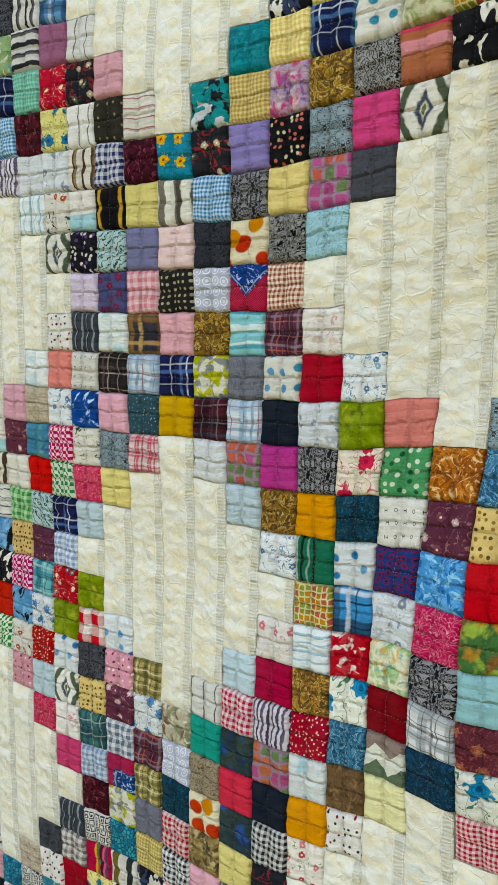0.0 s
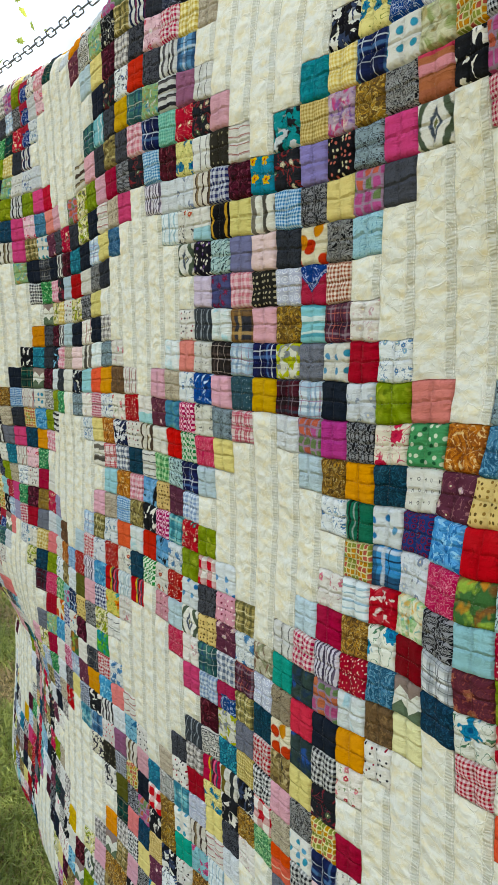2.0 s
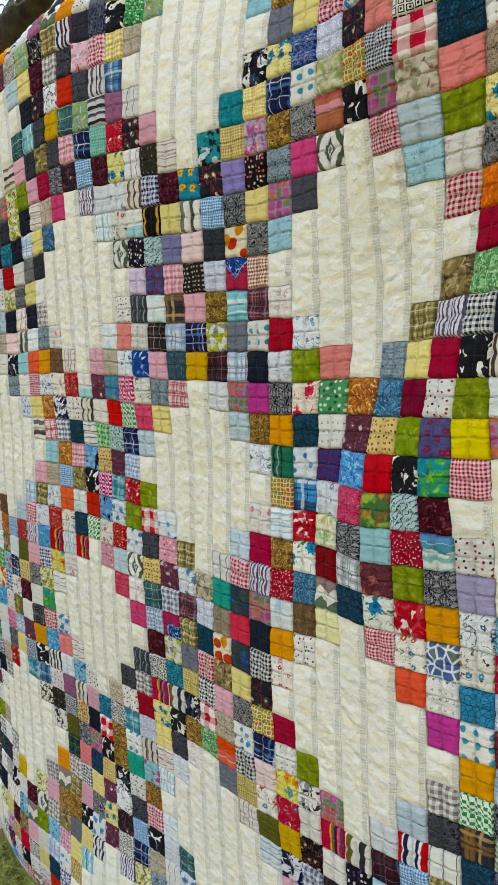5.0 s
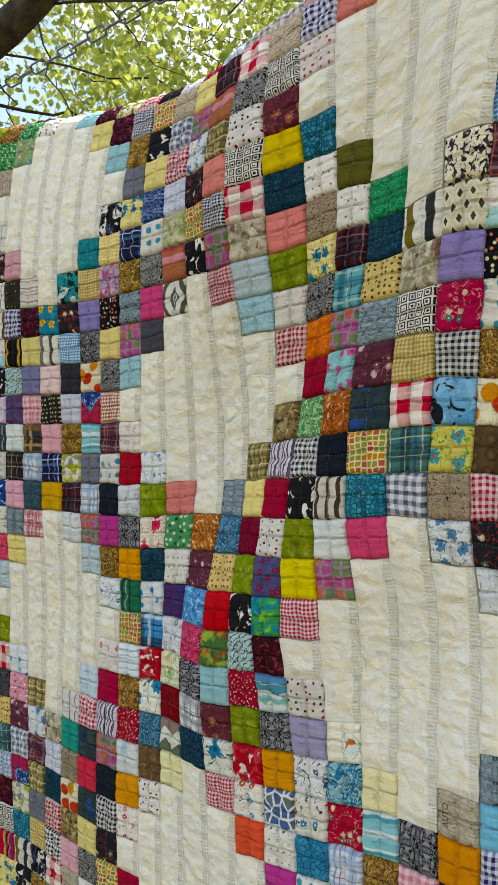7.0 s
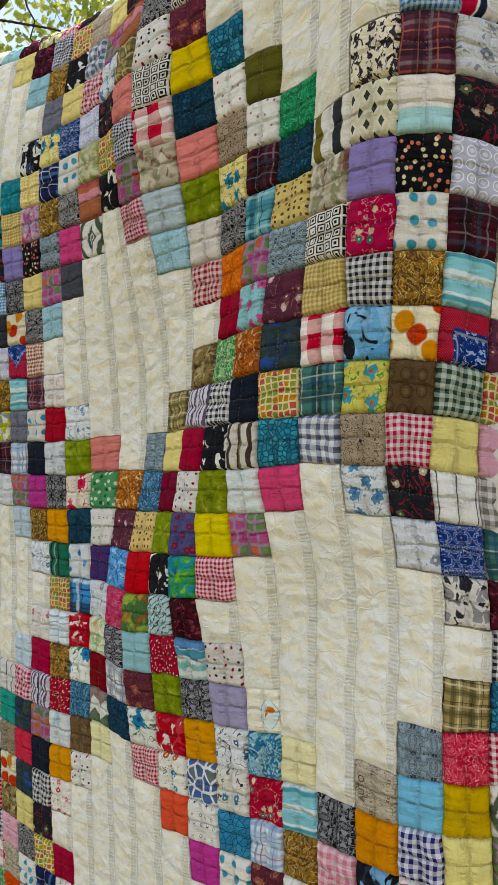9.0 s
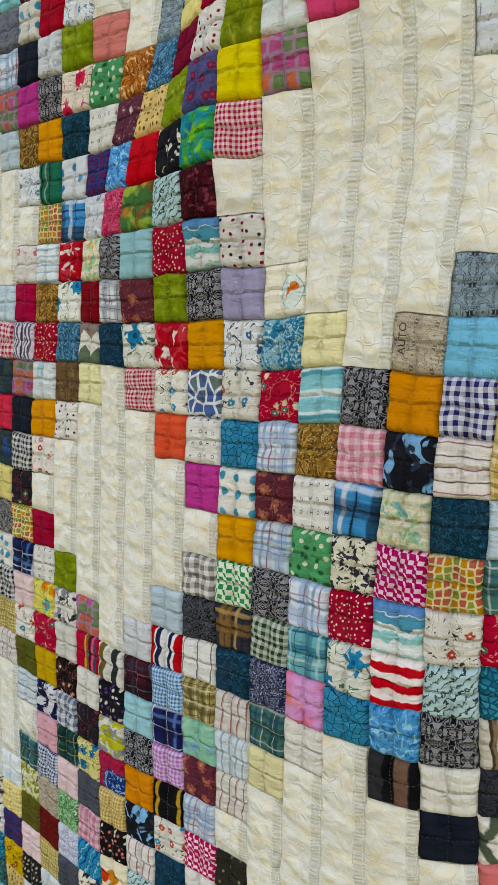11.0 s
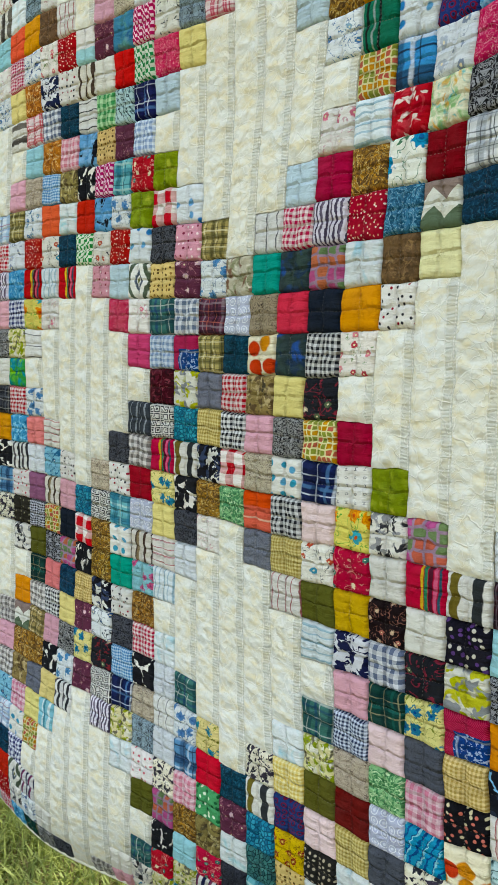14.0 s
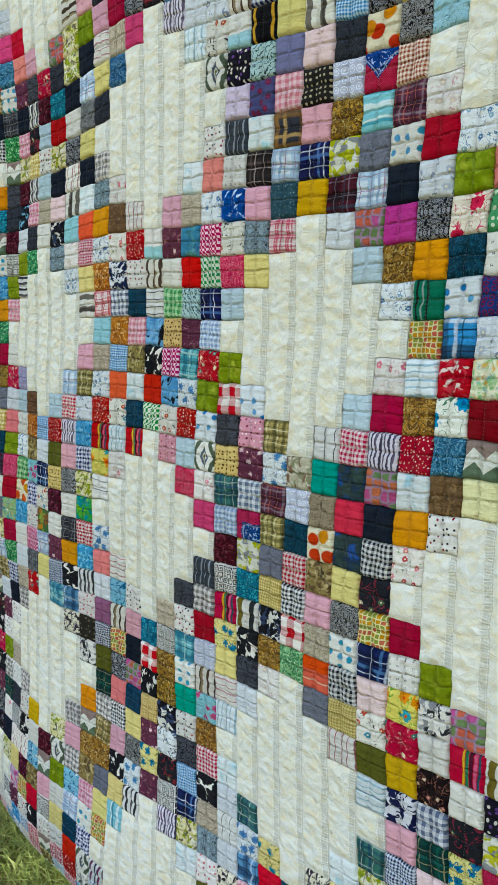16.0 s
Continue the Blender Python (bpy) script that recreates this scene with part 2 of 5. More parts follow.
def scroll(name, ground, line, count=2.4, fill=0.5, mirror=True):
    """Curling vine and scrollwork, mirrored about each motif as woven damask is."""
    n = Nodes(name)
    v = n.uv("cloth", (count, count))
    if mirror:
        x, y = n.xy(v)
        both = n.t.nodes.new("ShaderNodeCombineXYZ")
        n.put(both.inputs[0], n.math("PINGPONG", x, 0.5))
        n.put(both.inputs[1], n.math("PINGPONG", y, 0.5))
        v = both.outputs[0]
    curl = n.noise(v, 4.2, 0.0, 0.9)
    f = n.math("FRACT", n.math("MULTIPLY", curl, 4.5))
    ink = n.band(f, 0.0, 1.0 - fill, 0.10)
    return cloth_finish(n, n.mix(ink, rgb(ground), rgb(line)))


def script(name, ground, ink, count=5.0):
    """Small framed squares with marks inside."""
    n = Nodes(name)
    x, y = n.xy(n.uv("cloth", (count, count)))
    fx, fy = n.math("FRACT", x), n.math("FRACT", y)
    edge = n.math("MAXIMUM", n.math("ABSOLUTE", n.math("SUBTRACT", fx, 0.5)), n.math("ABSOLUTE", n.math("SUBTRACT", fy, 0.5)))
    frame_ink = n.band(edge, 0.27, 0.43, 0.03)
    mark = n.math("MULTIPLY", n.math("LESS_THAN", edge, 0.14), n.math("GREATER_THAN", n.noise(n.uv("cloth", (count, count)), 0.9), 0.45))
    return cloth_finish(n, n.mix(n.math("MAXIMUM", frame_ink, mark), rgb(ground), rgb(ink)))


def blotch(name, ground, a, b, c, count=2.2, edge=18.0):
    """Large soft shapes of several colours."""
    n = Nodes(name)
    v = n.uv("cloth", (count, count))
    one = n.noise(v, 1.1, 2.0, 0.8)
    two = n.noise(n.uv("cloth", (count, count), 1.1), 1.3, 2.0, 0.8)
    three = n.noise(n.uv("cloth", (count * 1.3, count), 2.3), 1.2, 2.0, 0.5)
    col = n.mix(n.math("MULTIPLY", n.math("SUBTRACT", one, 0.50), edge, clamp=True), rgb(ground), rgb(a))
    col = n.mix(n.math("MULTIPLY", n.math("SUBTRACT", two, 0.54), edge, clamp=True), col, rgb(b))
    return cloth_finish(n, n.mix(n.math("MULTIPLY", n.math("SUBTRACT", three, 0.57), edge, clamp=True), col, rgb(c)))


def tiles_print(name, ground, a, b, c, count=3.2, spread=0.12):
    """Rows of rounded motifs in changing colours."""
    n = Nodes(name)
    v = n.uv("cloth", (count, count))
    d = n.cells(v, 1.0, spread, "Distance", "DISTANCE_TO_EDGE")
    tint, other = n.xy(n.cells(v, 1.0, spread, "Color"))
    col = n.mix(n.math("GREATER_THAN", tint, 0.45), rgb(a), rgb(b))
    col = n.mix(n.math("GREATER_THAN", other, 0.68), col, rgb(c))
    return cloth_finish(n, n.mix(n.math("MULTIPLY", n.math("SUBTRACT", d, 0.09), 16.0, clamp=True), rgb(ground), col))


def medallion(name):
    """White with grey-green diamond medallions."""
    n = Nodes(name)
    x, y = n.xy(n.uv("patch"))
    d = n.math("ADD", n.math("ABSOLUTE", n.math("SUBTRACT", x, 0.52)), n.math("MULTIPLY", n.math("ABSOLUTE", n.math("SUBTRACT", y, 0.48)), 0.55))
    d = n.math("ADD", d, n.math("MULTIPLY", n.math("SUBTRACT", n.noise(n.uv("patch", (6, 6)), 1.4, 2.0), 0.5), 0.10))
    col = n.mix(n.band(d, 0.08, 0.21), rgb("e4e2d8"), rgb("4d5864"))
    col = n.mix(n.math("LESS_THAN", d, 0.06), col, rgb("77784a"))
    col = n.mix(n.band(d, 0.40, 0.62), col, rgb("4f5a48"))
    return cloth_finish(n, col)


def chevron(name):
    n = Nodes(name)
    x, y = n.xy(n.uv("patch"))
    saw = n.math("MULTIPLY", n.math("ABSOLUTE", n.math("SUBTRACT", n.math("FRACT", n.math("MULTIPLY", x, 1.6)), 0.5)), 0.55)
    h = n.math("ADD", y, saw)
    col = n.mix(n.math("GREATER_THAN", h, 0.44), rgb("5f6f58"), rgb("deddd0"))
    return cloth_finish(n, n.mix(n.math("GREATER_THAN", h, 0.82), col, rgb("8d7a72")))


def bandana(name, pointed=False):
    """Red twill with a blue bandana corner."""
    n = Nodes(name)
    x, y = n.xy(n.uv("patch"))
    if pointed:
        depth = n.math("SUBTRACT", n.math("SUBTRACT", y, 0.30), n.math("ABSOLUTE", n.math("SUBTRACT", x, 0.5)))
    else:
        depth = n.math("MINIMUM", n.math("SUBTRACT", x, 0.27), n.math("SUBTRACT", 0.62, y))
    inside = n.math("GREATER_THAN", depth, 0.0)
    rim = n.band(depth, 0.05, 0.11)
    twill = n.math("GREATER_THAN", n.math("FRACT", n.math("MULTIPLY", n.math("ADD", x, y), 22.0)), 0.6)
    col = n.mix(n.math("MULTIPLY", twill, 0.5), rgb("9a1f38"), rgb("c9546a"))
    col = n.mix(inside, col, rgb("1f3d7d"))
    col = n.mix(rim, col, rgb("c3cede"))
    vine = n.math("GREATER_THAN", n.noise(n.uv("patch", (9, 9)), 1.2, 1.0, 1.0), 0.60)
    return cloth_finish(n, n.mix(n.math("MULTIPLY", vine, inside), col, rgb("9fb0cf")))



def bands(name, ground, lines, upright=True, wave=0.02):
    """Broad woven bands of several colours: (from, to, colour) across the patch."""
    n = Nodes(name)
    local = n.uv("patch")
    x, y = n.xy(local)
    at = n.math("ADD", x if upright else y, n.math("MULTIPLY", n.math("SUBTRACT", n.noise(n.uv("patch", (3, 3)), 1.0, 2.0), 0.5), wave * 4))
    col = rgb(ground)
    for low, high, code in lines:
        col = n.mix(n.band(at, low, high, 0.02), col, rgb(code))
    return cloth_finish(n, col)


def rings(name, ground, ring, heart, count=4.0, spread=0.25, size=0.30, line=0.10):
    """Rings with a differently coloured heart, in loose rows."""
    n = Nodes(name)
    d = n.cells(n.uv("cloth", (count, count)), 1.0, spread)
    col = n.mix(n.band(d, size, size + line, 0.04), rgb(ground), rgb(ring))
    return cloth_finish(n, n.mix(n.math("MULTIPLY", n.math("SUBTRACT", size * 0.62, d), 18.0, clamp=True), col, rgb(heart)))


def hound(name, ground, ink, count=6.0):
    """Broken check of short hooked bars."""
    n = Nodes(name)
    x, y = n.xy(n.uv("cloth", (count, count)))
    fx, fy = n.math("FRACT", x), n.math("FRACT", y)
    bar = n.math("GREATER_THAN", fy, 0.52)
    hook = n.math("GREATER_THAN", n.math("FRACT", n.math("ADD", n.math("MULTIPLY", x, 2.0), y)), 0.5)
    side = n.math("GREATER_THAN", fx, 0.4)
    ink_at = n.math("MAXIMUM", n.math("MULTIPLY", bar, side), n.math("MULTIPLY", hook, n.math("MULTIPLY", n.math("SUBTRACT", 1.0, bar), n.math("SUBTRACT", 1.0, side))))
    return cloth_finish(n, n.mix(ink_at, rgb(ground), rgb(ink)))


def lozenge(name, ground, line, heart, count=3.4, tall=0.6, thick=0.12):
    """A net of pointed lozenges, each with a darker heart."""
    n = Nodes(name)
    x, y = n.xy(n.uv("patch", (count, count * tall)))
    d = n.math("ADD", n.math("ABSOLUTE", n.math("SUBTRACT", n.math("FRACT", x), 0.5)), n.math("ABSOLUTE", n.math("SUBTRACT", n.math("FRACT", y), 0.5)))
    d = n.math("PINGPONG", d, 0.5)
    d = n.math("ADD", d, n.math("MULTIPLY", n.math("SUBTRACT", n.noise(n.uv("patch", (8, 8)), 1.0, 2.0), 0.5), 0.10))
    col = n.mix(n.math("GREATER_THAN", d, 0.5 - thick), rgb(ground), rgb(line))
    return cloth_finish(n, n.mix(n.math("LESS_THAN", d, 0.2), col, rgb(heart)))


def crackle(name, ground, line, second, count=5.0, thick=0.07, spread=0.9):
    """Scales or cobbles: rounded cells with a dark line between them."""
    n = Nodes(name)
    v = n.uv("cloth", (count, count))
    d = n.cells(v, 1.0, spread, "Distance", "DISTANCE_TO_EDGE")
    tint = n.xy(n.cells(v, 1.0, spread, "Color"))[0]
    col = n.mix(n.math("MULTIPLY", tint, 0.8), rgb(ground), rgb(second))
    return cloth_finish(n, n.mix(n.band(d, -0.2, thick, 0.03), col, rgb(line)))


def bouquet(name, ground, petals, leaf, heart, count=1.25, second=None):
    """A few large flowers with pointed petals, leaves and curling stems."""
    n = Nodes(name)
    v = n.uv("cloth", (count, count))
    curl = n.math("FRACT", n.math("MULTIPLY", n.noise(v, 2.2, 0.5, 0.6), 5.0))
    col = n.mix(n.band(curl, 0.0, 0.09, 0.03), rgb(ground), rgb(leaf))
    leaves = n.math("MULTIPLY", n.math("SUBTRACT", n.noise(v, 5.0, 2.0, 1.0), 0.62), 30.0, clamp=True)
    col = n.mix(leaves, col, rgb(leaf))
    d = n.cells(v, 1.25, 0.75)
    pick = n.xy(n.cells(v, 1.25, 0.75, "Color"))[0]
    edge = n.math("ADD", 0.27, n.math("MULTIPLY", n.math("SUBTRACT", n.noise(v, 9.0, 0.0), 0.5), 0.42))
    bloom = n.math("MULTIPLY", n.math("SUBTRACT", edge, d), 24.0, clamp=True)
    shade = n.mix(n.band(n.math("FRACT", n.math("MULTIPLY", d, 9.0)), 0.0, 0.3, 0.1), rgb(petals), n.mix(0.6, rgb(petals), rgb(heart)))
    if second:
        shade = n.mix(n.math("GREATER_THAN", pick, 0.5), shade, rgb(second))
    col = n.mix(bloom, col, shade)
    return cloth_finish(n, n.mix(n.math("MULTIPLY", n.math("SUBTRACT", 0.09, d), 30.0, clamp=True), col, rgb(heart)))


def fish_print(name):
    """One small orange fish in a pale watery oval on cream."""
    n = Nodes(name)
    x, y = n.xy(n.uv("patch"))

    def oval(cx, cy, rx, ry):
        u, v = n.math("MULTIPLY", n.math("SUBTRACT", x, cx), 1 / rx), n.math("MULTIPLY", n.math("SUBTRACT", y, cy), 1 / ry)
        return n.math("SQRT", n.math("ADD", n.math("MULTIPLY", u, u), n.math("MULTIPLY", v, v)))

    rim = oval(0.70, 0.46, 0.27, 0.33)
    col = n.mix(n.math("LESS_THAN", rim, 1.0), rgb("e6e0cb"), rgb("d5e0d6"))
    col = n.mix(n.math("MULTIPLY", n.band(rim, 0.90, 1.0, 0.04), n.math("GREATER_THAN", n.noise(n.uv("cloth"), 5.0, 1.0), 0.45)), col, rgb("7fb0ae"))
    body = n.math("LESS_THAN", oval(0.74, 0.56, 0.12, 0.085), 1.0)
    tail = n.math("MULTIPLY", n.band(x, 0.56, 0.66, 0.01), n.math("LESS_THAN", n.math("ABSOLUTE", n.math("SUBTRACT", y, n.math("ADD", 0.17, n.math("MULTIPLY", x, 0.5)))), n.math("MULTIPLY", n.math("SUBTRACT", 0.68, x), 0.9)))
    col = n.mix(n.math("MAXIMUM", body, tail), col, n.mix(n.noise(n.uv("cloth"), 8.0, 2.0), rgb("d9622c"), rgb("e8945a")))
    return cloth_finish(n, n.mix(n.math("LESS_THAN", oval(0.80, 0.585, 0.016, 0.018), 1.0), col, rgb("2a2220")))


FABRIC = {
    "W": plain("off_white_cotton", "dedbd0"), "w": sprig("white_blue_floral", "dde2e2", "5f80a0", "4a78a8", "86a8bd", 2.4, 0.88),
    "L": scroll("pale_grey_print", "d6dadb", "9aa2ae", 2.6, 0.80), "l": plain("light_blue_cotton", "bccfd6"),
    "I": stripes("white_pinstripe", "dcdbd4", "dcdbd4", "3f4045", 5.0, 0.25), "j": stripes("red_pinstripe", "dedad0", "a66a66", "8d3a40", 4.5, 0.16),
    "J": stripes("aqua_stripe", "86c2cc", "cfdfdd", "4f93a0", 2.6, 0.4, 0.0, 0.08), "a": plain("aqua_cotton", "9bcbd0"),
    "b": blotch("sky_blue_print", "4a90c0", "62a6d0", "8fc6de", "2f6fa2", 5.0), "B": sprig("blue_print", "7fb2c8", "2c5f86", "2a5480", "d6dcd6", 2.2, 0.75),
    "n": plain("navy_cotton", "171e2b"), "t": swirl("dark_teal_cotton", "12303f", "173e54", "0c2432", "2a5a70", 1.8),
    "T": blotch("jade_cotton", "1a7a88", "228c98", "126474", "349aa0", 4.0, 8.0), "E": tiles_print("teal_print", "1d5168", "2f8399", "3f98aa", "276a84", 9.0, 0.9),
    "N": sprig("navy_floral", "14151d", "6f4038", "c65a3c", "d8cfc0", 3.4, 0.92), "p": plain("light_pink_cotton", "dba9b4"),
    "P": plain("magenta_cotton", "d4557f"), "s": plain("salmon_cotton", "e08a84"), "r": plain("red_cotton", "c9323a"),
    "c": plain("crimson_cotton", "a3142f"), "m": blotch("maroon_print", "3c101c", "521a2a", "250a12", "7b3a48", 5.0),
    "R": dots("red_white_sprig", "a2172c", "e6d3c6", "d9a08a", 9.0, 0.22, 0.95), "F": sprig("rose_red_paisley", "b3223c", "dc9a90", "e6d2b0", "3f7a70", 2.4, 0.88),
    "o": plain("orange_cotton", "d9922a"), "y": plain("pale_yellow_cotton", "e2d48c"), "Y": plain("mustard_cotton", "cda426"),
    "g": blotch("olive_cotton", "75851f", "8b9a30", "5f7018", "a3a83c", 2.6, 7.0), "G": plaid("dark_green_cotton", "123a33", "0d2a2a", "1f5a50", "8f8a6a", 1.3),
    "v": plain("lavender_cotton", "a29ebb"), "q": sprig("plum_floral", "5c2f40", "9a6a70", "7d4656", "cfb0b4", 2.0, 0.90),
    "e": scroll("grey_cotton", "70737d", "5a5d68", 1.8, 0.6, False), "k": scroll("charcoal_cotton", "34373f", "1e2026", 1.7, 0.55, False),
    "K": blotch("black_white_blotch", "17181c", "17181c", "17181c", "e4e0d6", 2.4, 40.0),
    "1": gingham("red_gingham", "e0d3cf", "b3203a", 7), "2": gingham("black_gingham", "d8d8d4", "202126", 7), "3": gingham("blue_gingham", "b9d0e0", "3a78ac", 11),
    "4": gingham("navy_gingham", "d5d8e2", "2a2f62", 6), "5": gingham("pink_gingham", "e3c3c8", "cf7f90", 5), "6": plaid("green_plaid", "3f6f66", "1d3f45", "27456a", "b3bab0", 1.3),
    "7": plaid("dark_plaid", "4a1a25", "181419", "33404e", "80707a", 1.15), "8": plaid("light_blue_plaid", "d3dde4", "9ab6d0", "6d8cb0", "95607a", 1.3),
    "9": gingham("grey_plaid", "d8d3cc", "75706c", 4.5), "V": plaid("olive_tan_plaid", "a5945e", "57522e", "d9cfaa", "26241f", 2.6),
    "D": scroll("black_damask", "8f9094", "141519", 2.0, 0.36), "S": script("black_white_script", "dcdad2", "191a1e", 5.0), "X": medallion("medallion_print"),
    "d": dots("white_dark_dots", "dedbd2", "23242a", "8d2230", 5.0, 0.20, 0.7), "i": dots("white_teal_dots", "dfddd2", "3f93ab", "5f9fc0", 2.6, 0.27, 0.3),
    "z": stripes("black_white_stripe", "d0cfca", "2a2a2e", "5a5658", 4.0, 0.45, 0.0, 0.09), "Z": stripes("navy_stripe", "d6d6d2", "1f2748", "7a3a56", 4.0, 0.5, 0.0, 0.06),
    "f": sprig("white_flower_sprig", "dfdccf", "3a3c40", "3f8aa8", "b8563f", 1.9, 0.93), "u": swirl("gold_brown_floral", "8a6830", "5a4226", "d6c486", "b98a3a", 1.4),
    "U": blotch("yellow_green_floral", "dcd29c", "8f9a28", "e4dfca", "6a6450", 3.6, 16.0), "x": tiles_print("bright_leaf_print", "9a7f92", "b25684", "687f52", "bd6a50", 3.6, 0.4),
    "O": tiles_print("orange_motif_print", "d8cf9a", "c08430", "8a8f3c", "bb5f50", 7.0, 0.28), "M": blotch("tropical_print", "8fae74", "4a93a0", "c08a52", "dfe0d0", 4.2, 6.0),
    "C": chevron("chevron_print"), "H": bandana("red_blue_bandana"), "^": bandana("pointed_bandana", True), "A": scroll("tan_paisley", "c4b8a0", "6f6152", 2.6, 0.66),
    "Q": scroll("dark_grey_floral", "4c4e55", "17181d", 1.9, 0.50, False), "h": marks("white_small_marks", "dcdad0", "3a3a3e"),
    "+": dots("green_print", "3f8f58", "a8cf9f", "173d2a", 9.0, 0.34, 0.95), "0": gingham("rust_check", "e2cfc0", "8f4632", 9, 0.5),
    # sisters of the commoner prints
    "Q2": sprig("black_leaf_print", "1d1f24", "7d2f38", "56664a", "b8a890", 2.0, 0.78), "Q3": plaid("charcoal_plaid", "35373d", "1a1b20", "5d6066", "8d8a84", 1.6),
    "Q4": dots("black_grape_print", "16171c", "8a8f9a", "54324a", 6.5, 0.30, 0.9),
    "D2": scroll("black_tendril_print", "9a9a98", "101114", 2.6, 0.45, False), "D3": sprig("black_floral", "131418", "9a9a98", "c9c6bc", "6d6a66", 2.6, 0.80),
    "U2": gingham("yellow_check", "e6dca8", "c2a850", 6), "U3": sprig("cream_flower_print", "e3d8ae", "7a7f34", "c0582e", "d69a3a", 2.2, 0.86),
    "N2": dots("navy_spot", "171a2a", "b8bcc8", "7f6a9a", 6.0, 0.24, 0.8), "N3": scroll("navy_vine", "1a2036", "8c90a4", 2.4, 0.70, False),
    "B2": swirl("blue_marble_print", "3f6f92", "27506f", "9cc0d0", "5f93b0", 1.6), "B3": plaid("blue_plaid", "5f8fb0", "23405f", "c3d2da", "16263a", 1.2),
    "f2": sprig("white_rose_print", "e0d9cf", "8a9a70", "cf7f8a", "b3475a", 2.1, 0.94), "f3": blotch("grey_bird_print", "ddd9cf", "dcd8ce", "8f8f90", "2c2c30", 3.0, 26.0),
    "w2": sprig("white_grey_leaf_print", "dde0de", "50555f", "8a929c", "3c5a86", 2.0, 0.80), "w3": sprig("white_blue_spot_print", "dde0de", "5a7090", "3f5f90", "9ab0c0", 2.6, 0.82),
    "7b": plaid("plum_plaid", "5a3040", "2a1a26", "8a7a80", "b0685a", 1.6), "8b": gingham("blue_grey_check", "d0dbe4", "7f98b8", 6),
    "x2": blotch("pink_purple_print", "b8a0b4", "c4507c", "7d5a9a", "d9c4b8", 3.2, 8.0), "p2": sprig("pink_rose_print", "e3bcc2", "a8707c", "c9485f", "e8dcd8", 2.0, 0.92),
    "u2": blotch("brown_camouflage_print", "8a7a4a", "5a4a30", "b8a878", "3f3a2a", 3.6, 10.0), "y2": gingham("yellow_fine_check", "e8dca4", "d6bb62", 9), "W2": sprig("ivory_pink_sprig", "dfdbd2", "c9a8a8", "d4788a", "cfc4b8", 1.7, 0.95),
    "z2": stripes("brown_white_stripe", "d8d2c4", "4a3a30", "8a7a5a", 3.0, 0.4, 0.0, 0.10), "J2": plaid("teal_plaid", "6fb0b8", "2a6a80", "b8d6d0", "1f4a58", 1.4),
    # prints that occur once or a few times
    "aw": blotch("white_aqua_wash", "dde3e0", "dfe4e2", "a8d2da", "cfe3e2", 1.6, 5.0), "gv": stripes("charcoal_stripe", "3a3f46", "8d9298", "1f2227", 5.0, 0.30, 0.0, 0.03),
    "bn": plaid("brown_navy_plaid", "2f3038", "8a6a3a", "c3a468", "23252c", 1.0), "lp": plain("pale_lilac_cotton", "cfc0d2"), "pn": bouquet("violet_paisley", "4d4d78", "5c2440", "3a3a60", "b03a52", 2.4),
    "dc": rings("dark_circle_print", "23221f", "23221f", "b9ad92", 6.5, 0.15, 0.42, 0.05), "ci": rings("lavender_ring_print", "b9bdd0", "eceef2", "d9dce6", 4.2, 0.2, 0.30, 0.12),
    "op": dots("orange_poppy_print", "e8dfbe", "cf8a34", "c84a30", 1.9, 0.42, 0.8), "bk": dots("black_ikat_print", "16151f", "c9c3b4", "5a3f78", 5.6, 0.28, 0.9),
    "ad": stripes("aqua_dash_print", "b4cfce", "33484c", "7fa4a4", 7.0, 0.30, 0.9, 0.35), "vg": plain("violet_grey_cotton", "77779a"), "pp": plain("pale_pink_cotton", "e6cdcb"),
    "as": scroll("aqua_scroll_print", "a8d3dc", "3a86a6", 1.6, 0.80, False), "or": swirl("orange_cotton_print", "d9701f", "e08a34", "c95f18", "eda050", 1.2),
    "ip": scroll("grey_engraved_print", "8fa3ab", "2b3036", 2.2, 0.60), "ls": stripes("pale_blue_stripe", "dbe4e4", "a6c0ca", "8fb0bc", 5.0, 0.25, 0.0, 0.05), "wa": bands("white_and_aqua_cotton", "e6e2d8", ((-0.2, 0.42, "a8d6dc"),), False),
    "gs": bands("black_gold_braid", "0d0d10", ((0.14, 0.26, "b8903a"), (0.82, 0.94, "b8903a"))), "wg": stripes("grey_wavy_print", "dcd9cc", "6f6a60", "4a463f", 2.2, 0.5, 0.0, 0.22),
    "cf": scroll("charcoal_vine_print", "4b4e56", "1a1b20", 2.0, 0.82, False), "be": dots("tan_bee_print", "d2b878", "5f4a26", "8a6a34", 6.5, 0.26, 0.5), "lv": plain("lavender_deep_cotton", "8f86bd"),
    "bf": dots("black_small_flowers", "121216", "d27a6a", "d8cfa8", 6.0, 0.26, 0.95), "tf": bouquet("teal_paisley_flowers", "1f7f9c", "d9b52e", "2a5f60", "b8402c", 1.5, "c9532e"),
    "ow": bands("olive_black_bands", "e2dfd4", ((0.12, 0.34, "6f6228"), (0.62, 0.86, "2e3132"))), "lz": lozenge("lozenge_net_print", "dcd8c2", "d4cfb4", "3c4032"),
    "tk": blotch("teal_and_black_print", "12858c", "12858c", "1d2024", "c9ced0", 2.2, 24.0), "db": dots("dark_brown_square_print", "2b2820", "8a8468", "1c1a15", 4.0, 0.16, 0.2),
    "yb": bouquet("yellow_blue_flower_print", "e3d68e", "2f7f96", "8a8f3a", "1f4f86", 1.6), "gl": swirl("emerald_leaf_print", "0f7a4a", "2a9a62", "0a5636", "4fb07a", 1.6),
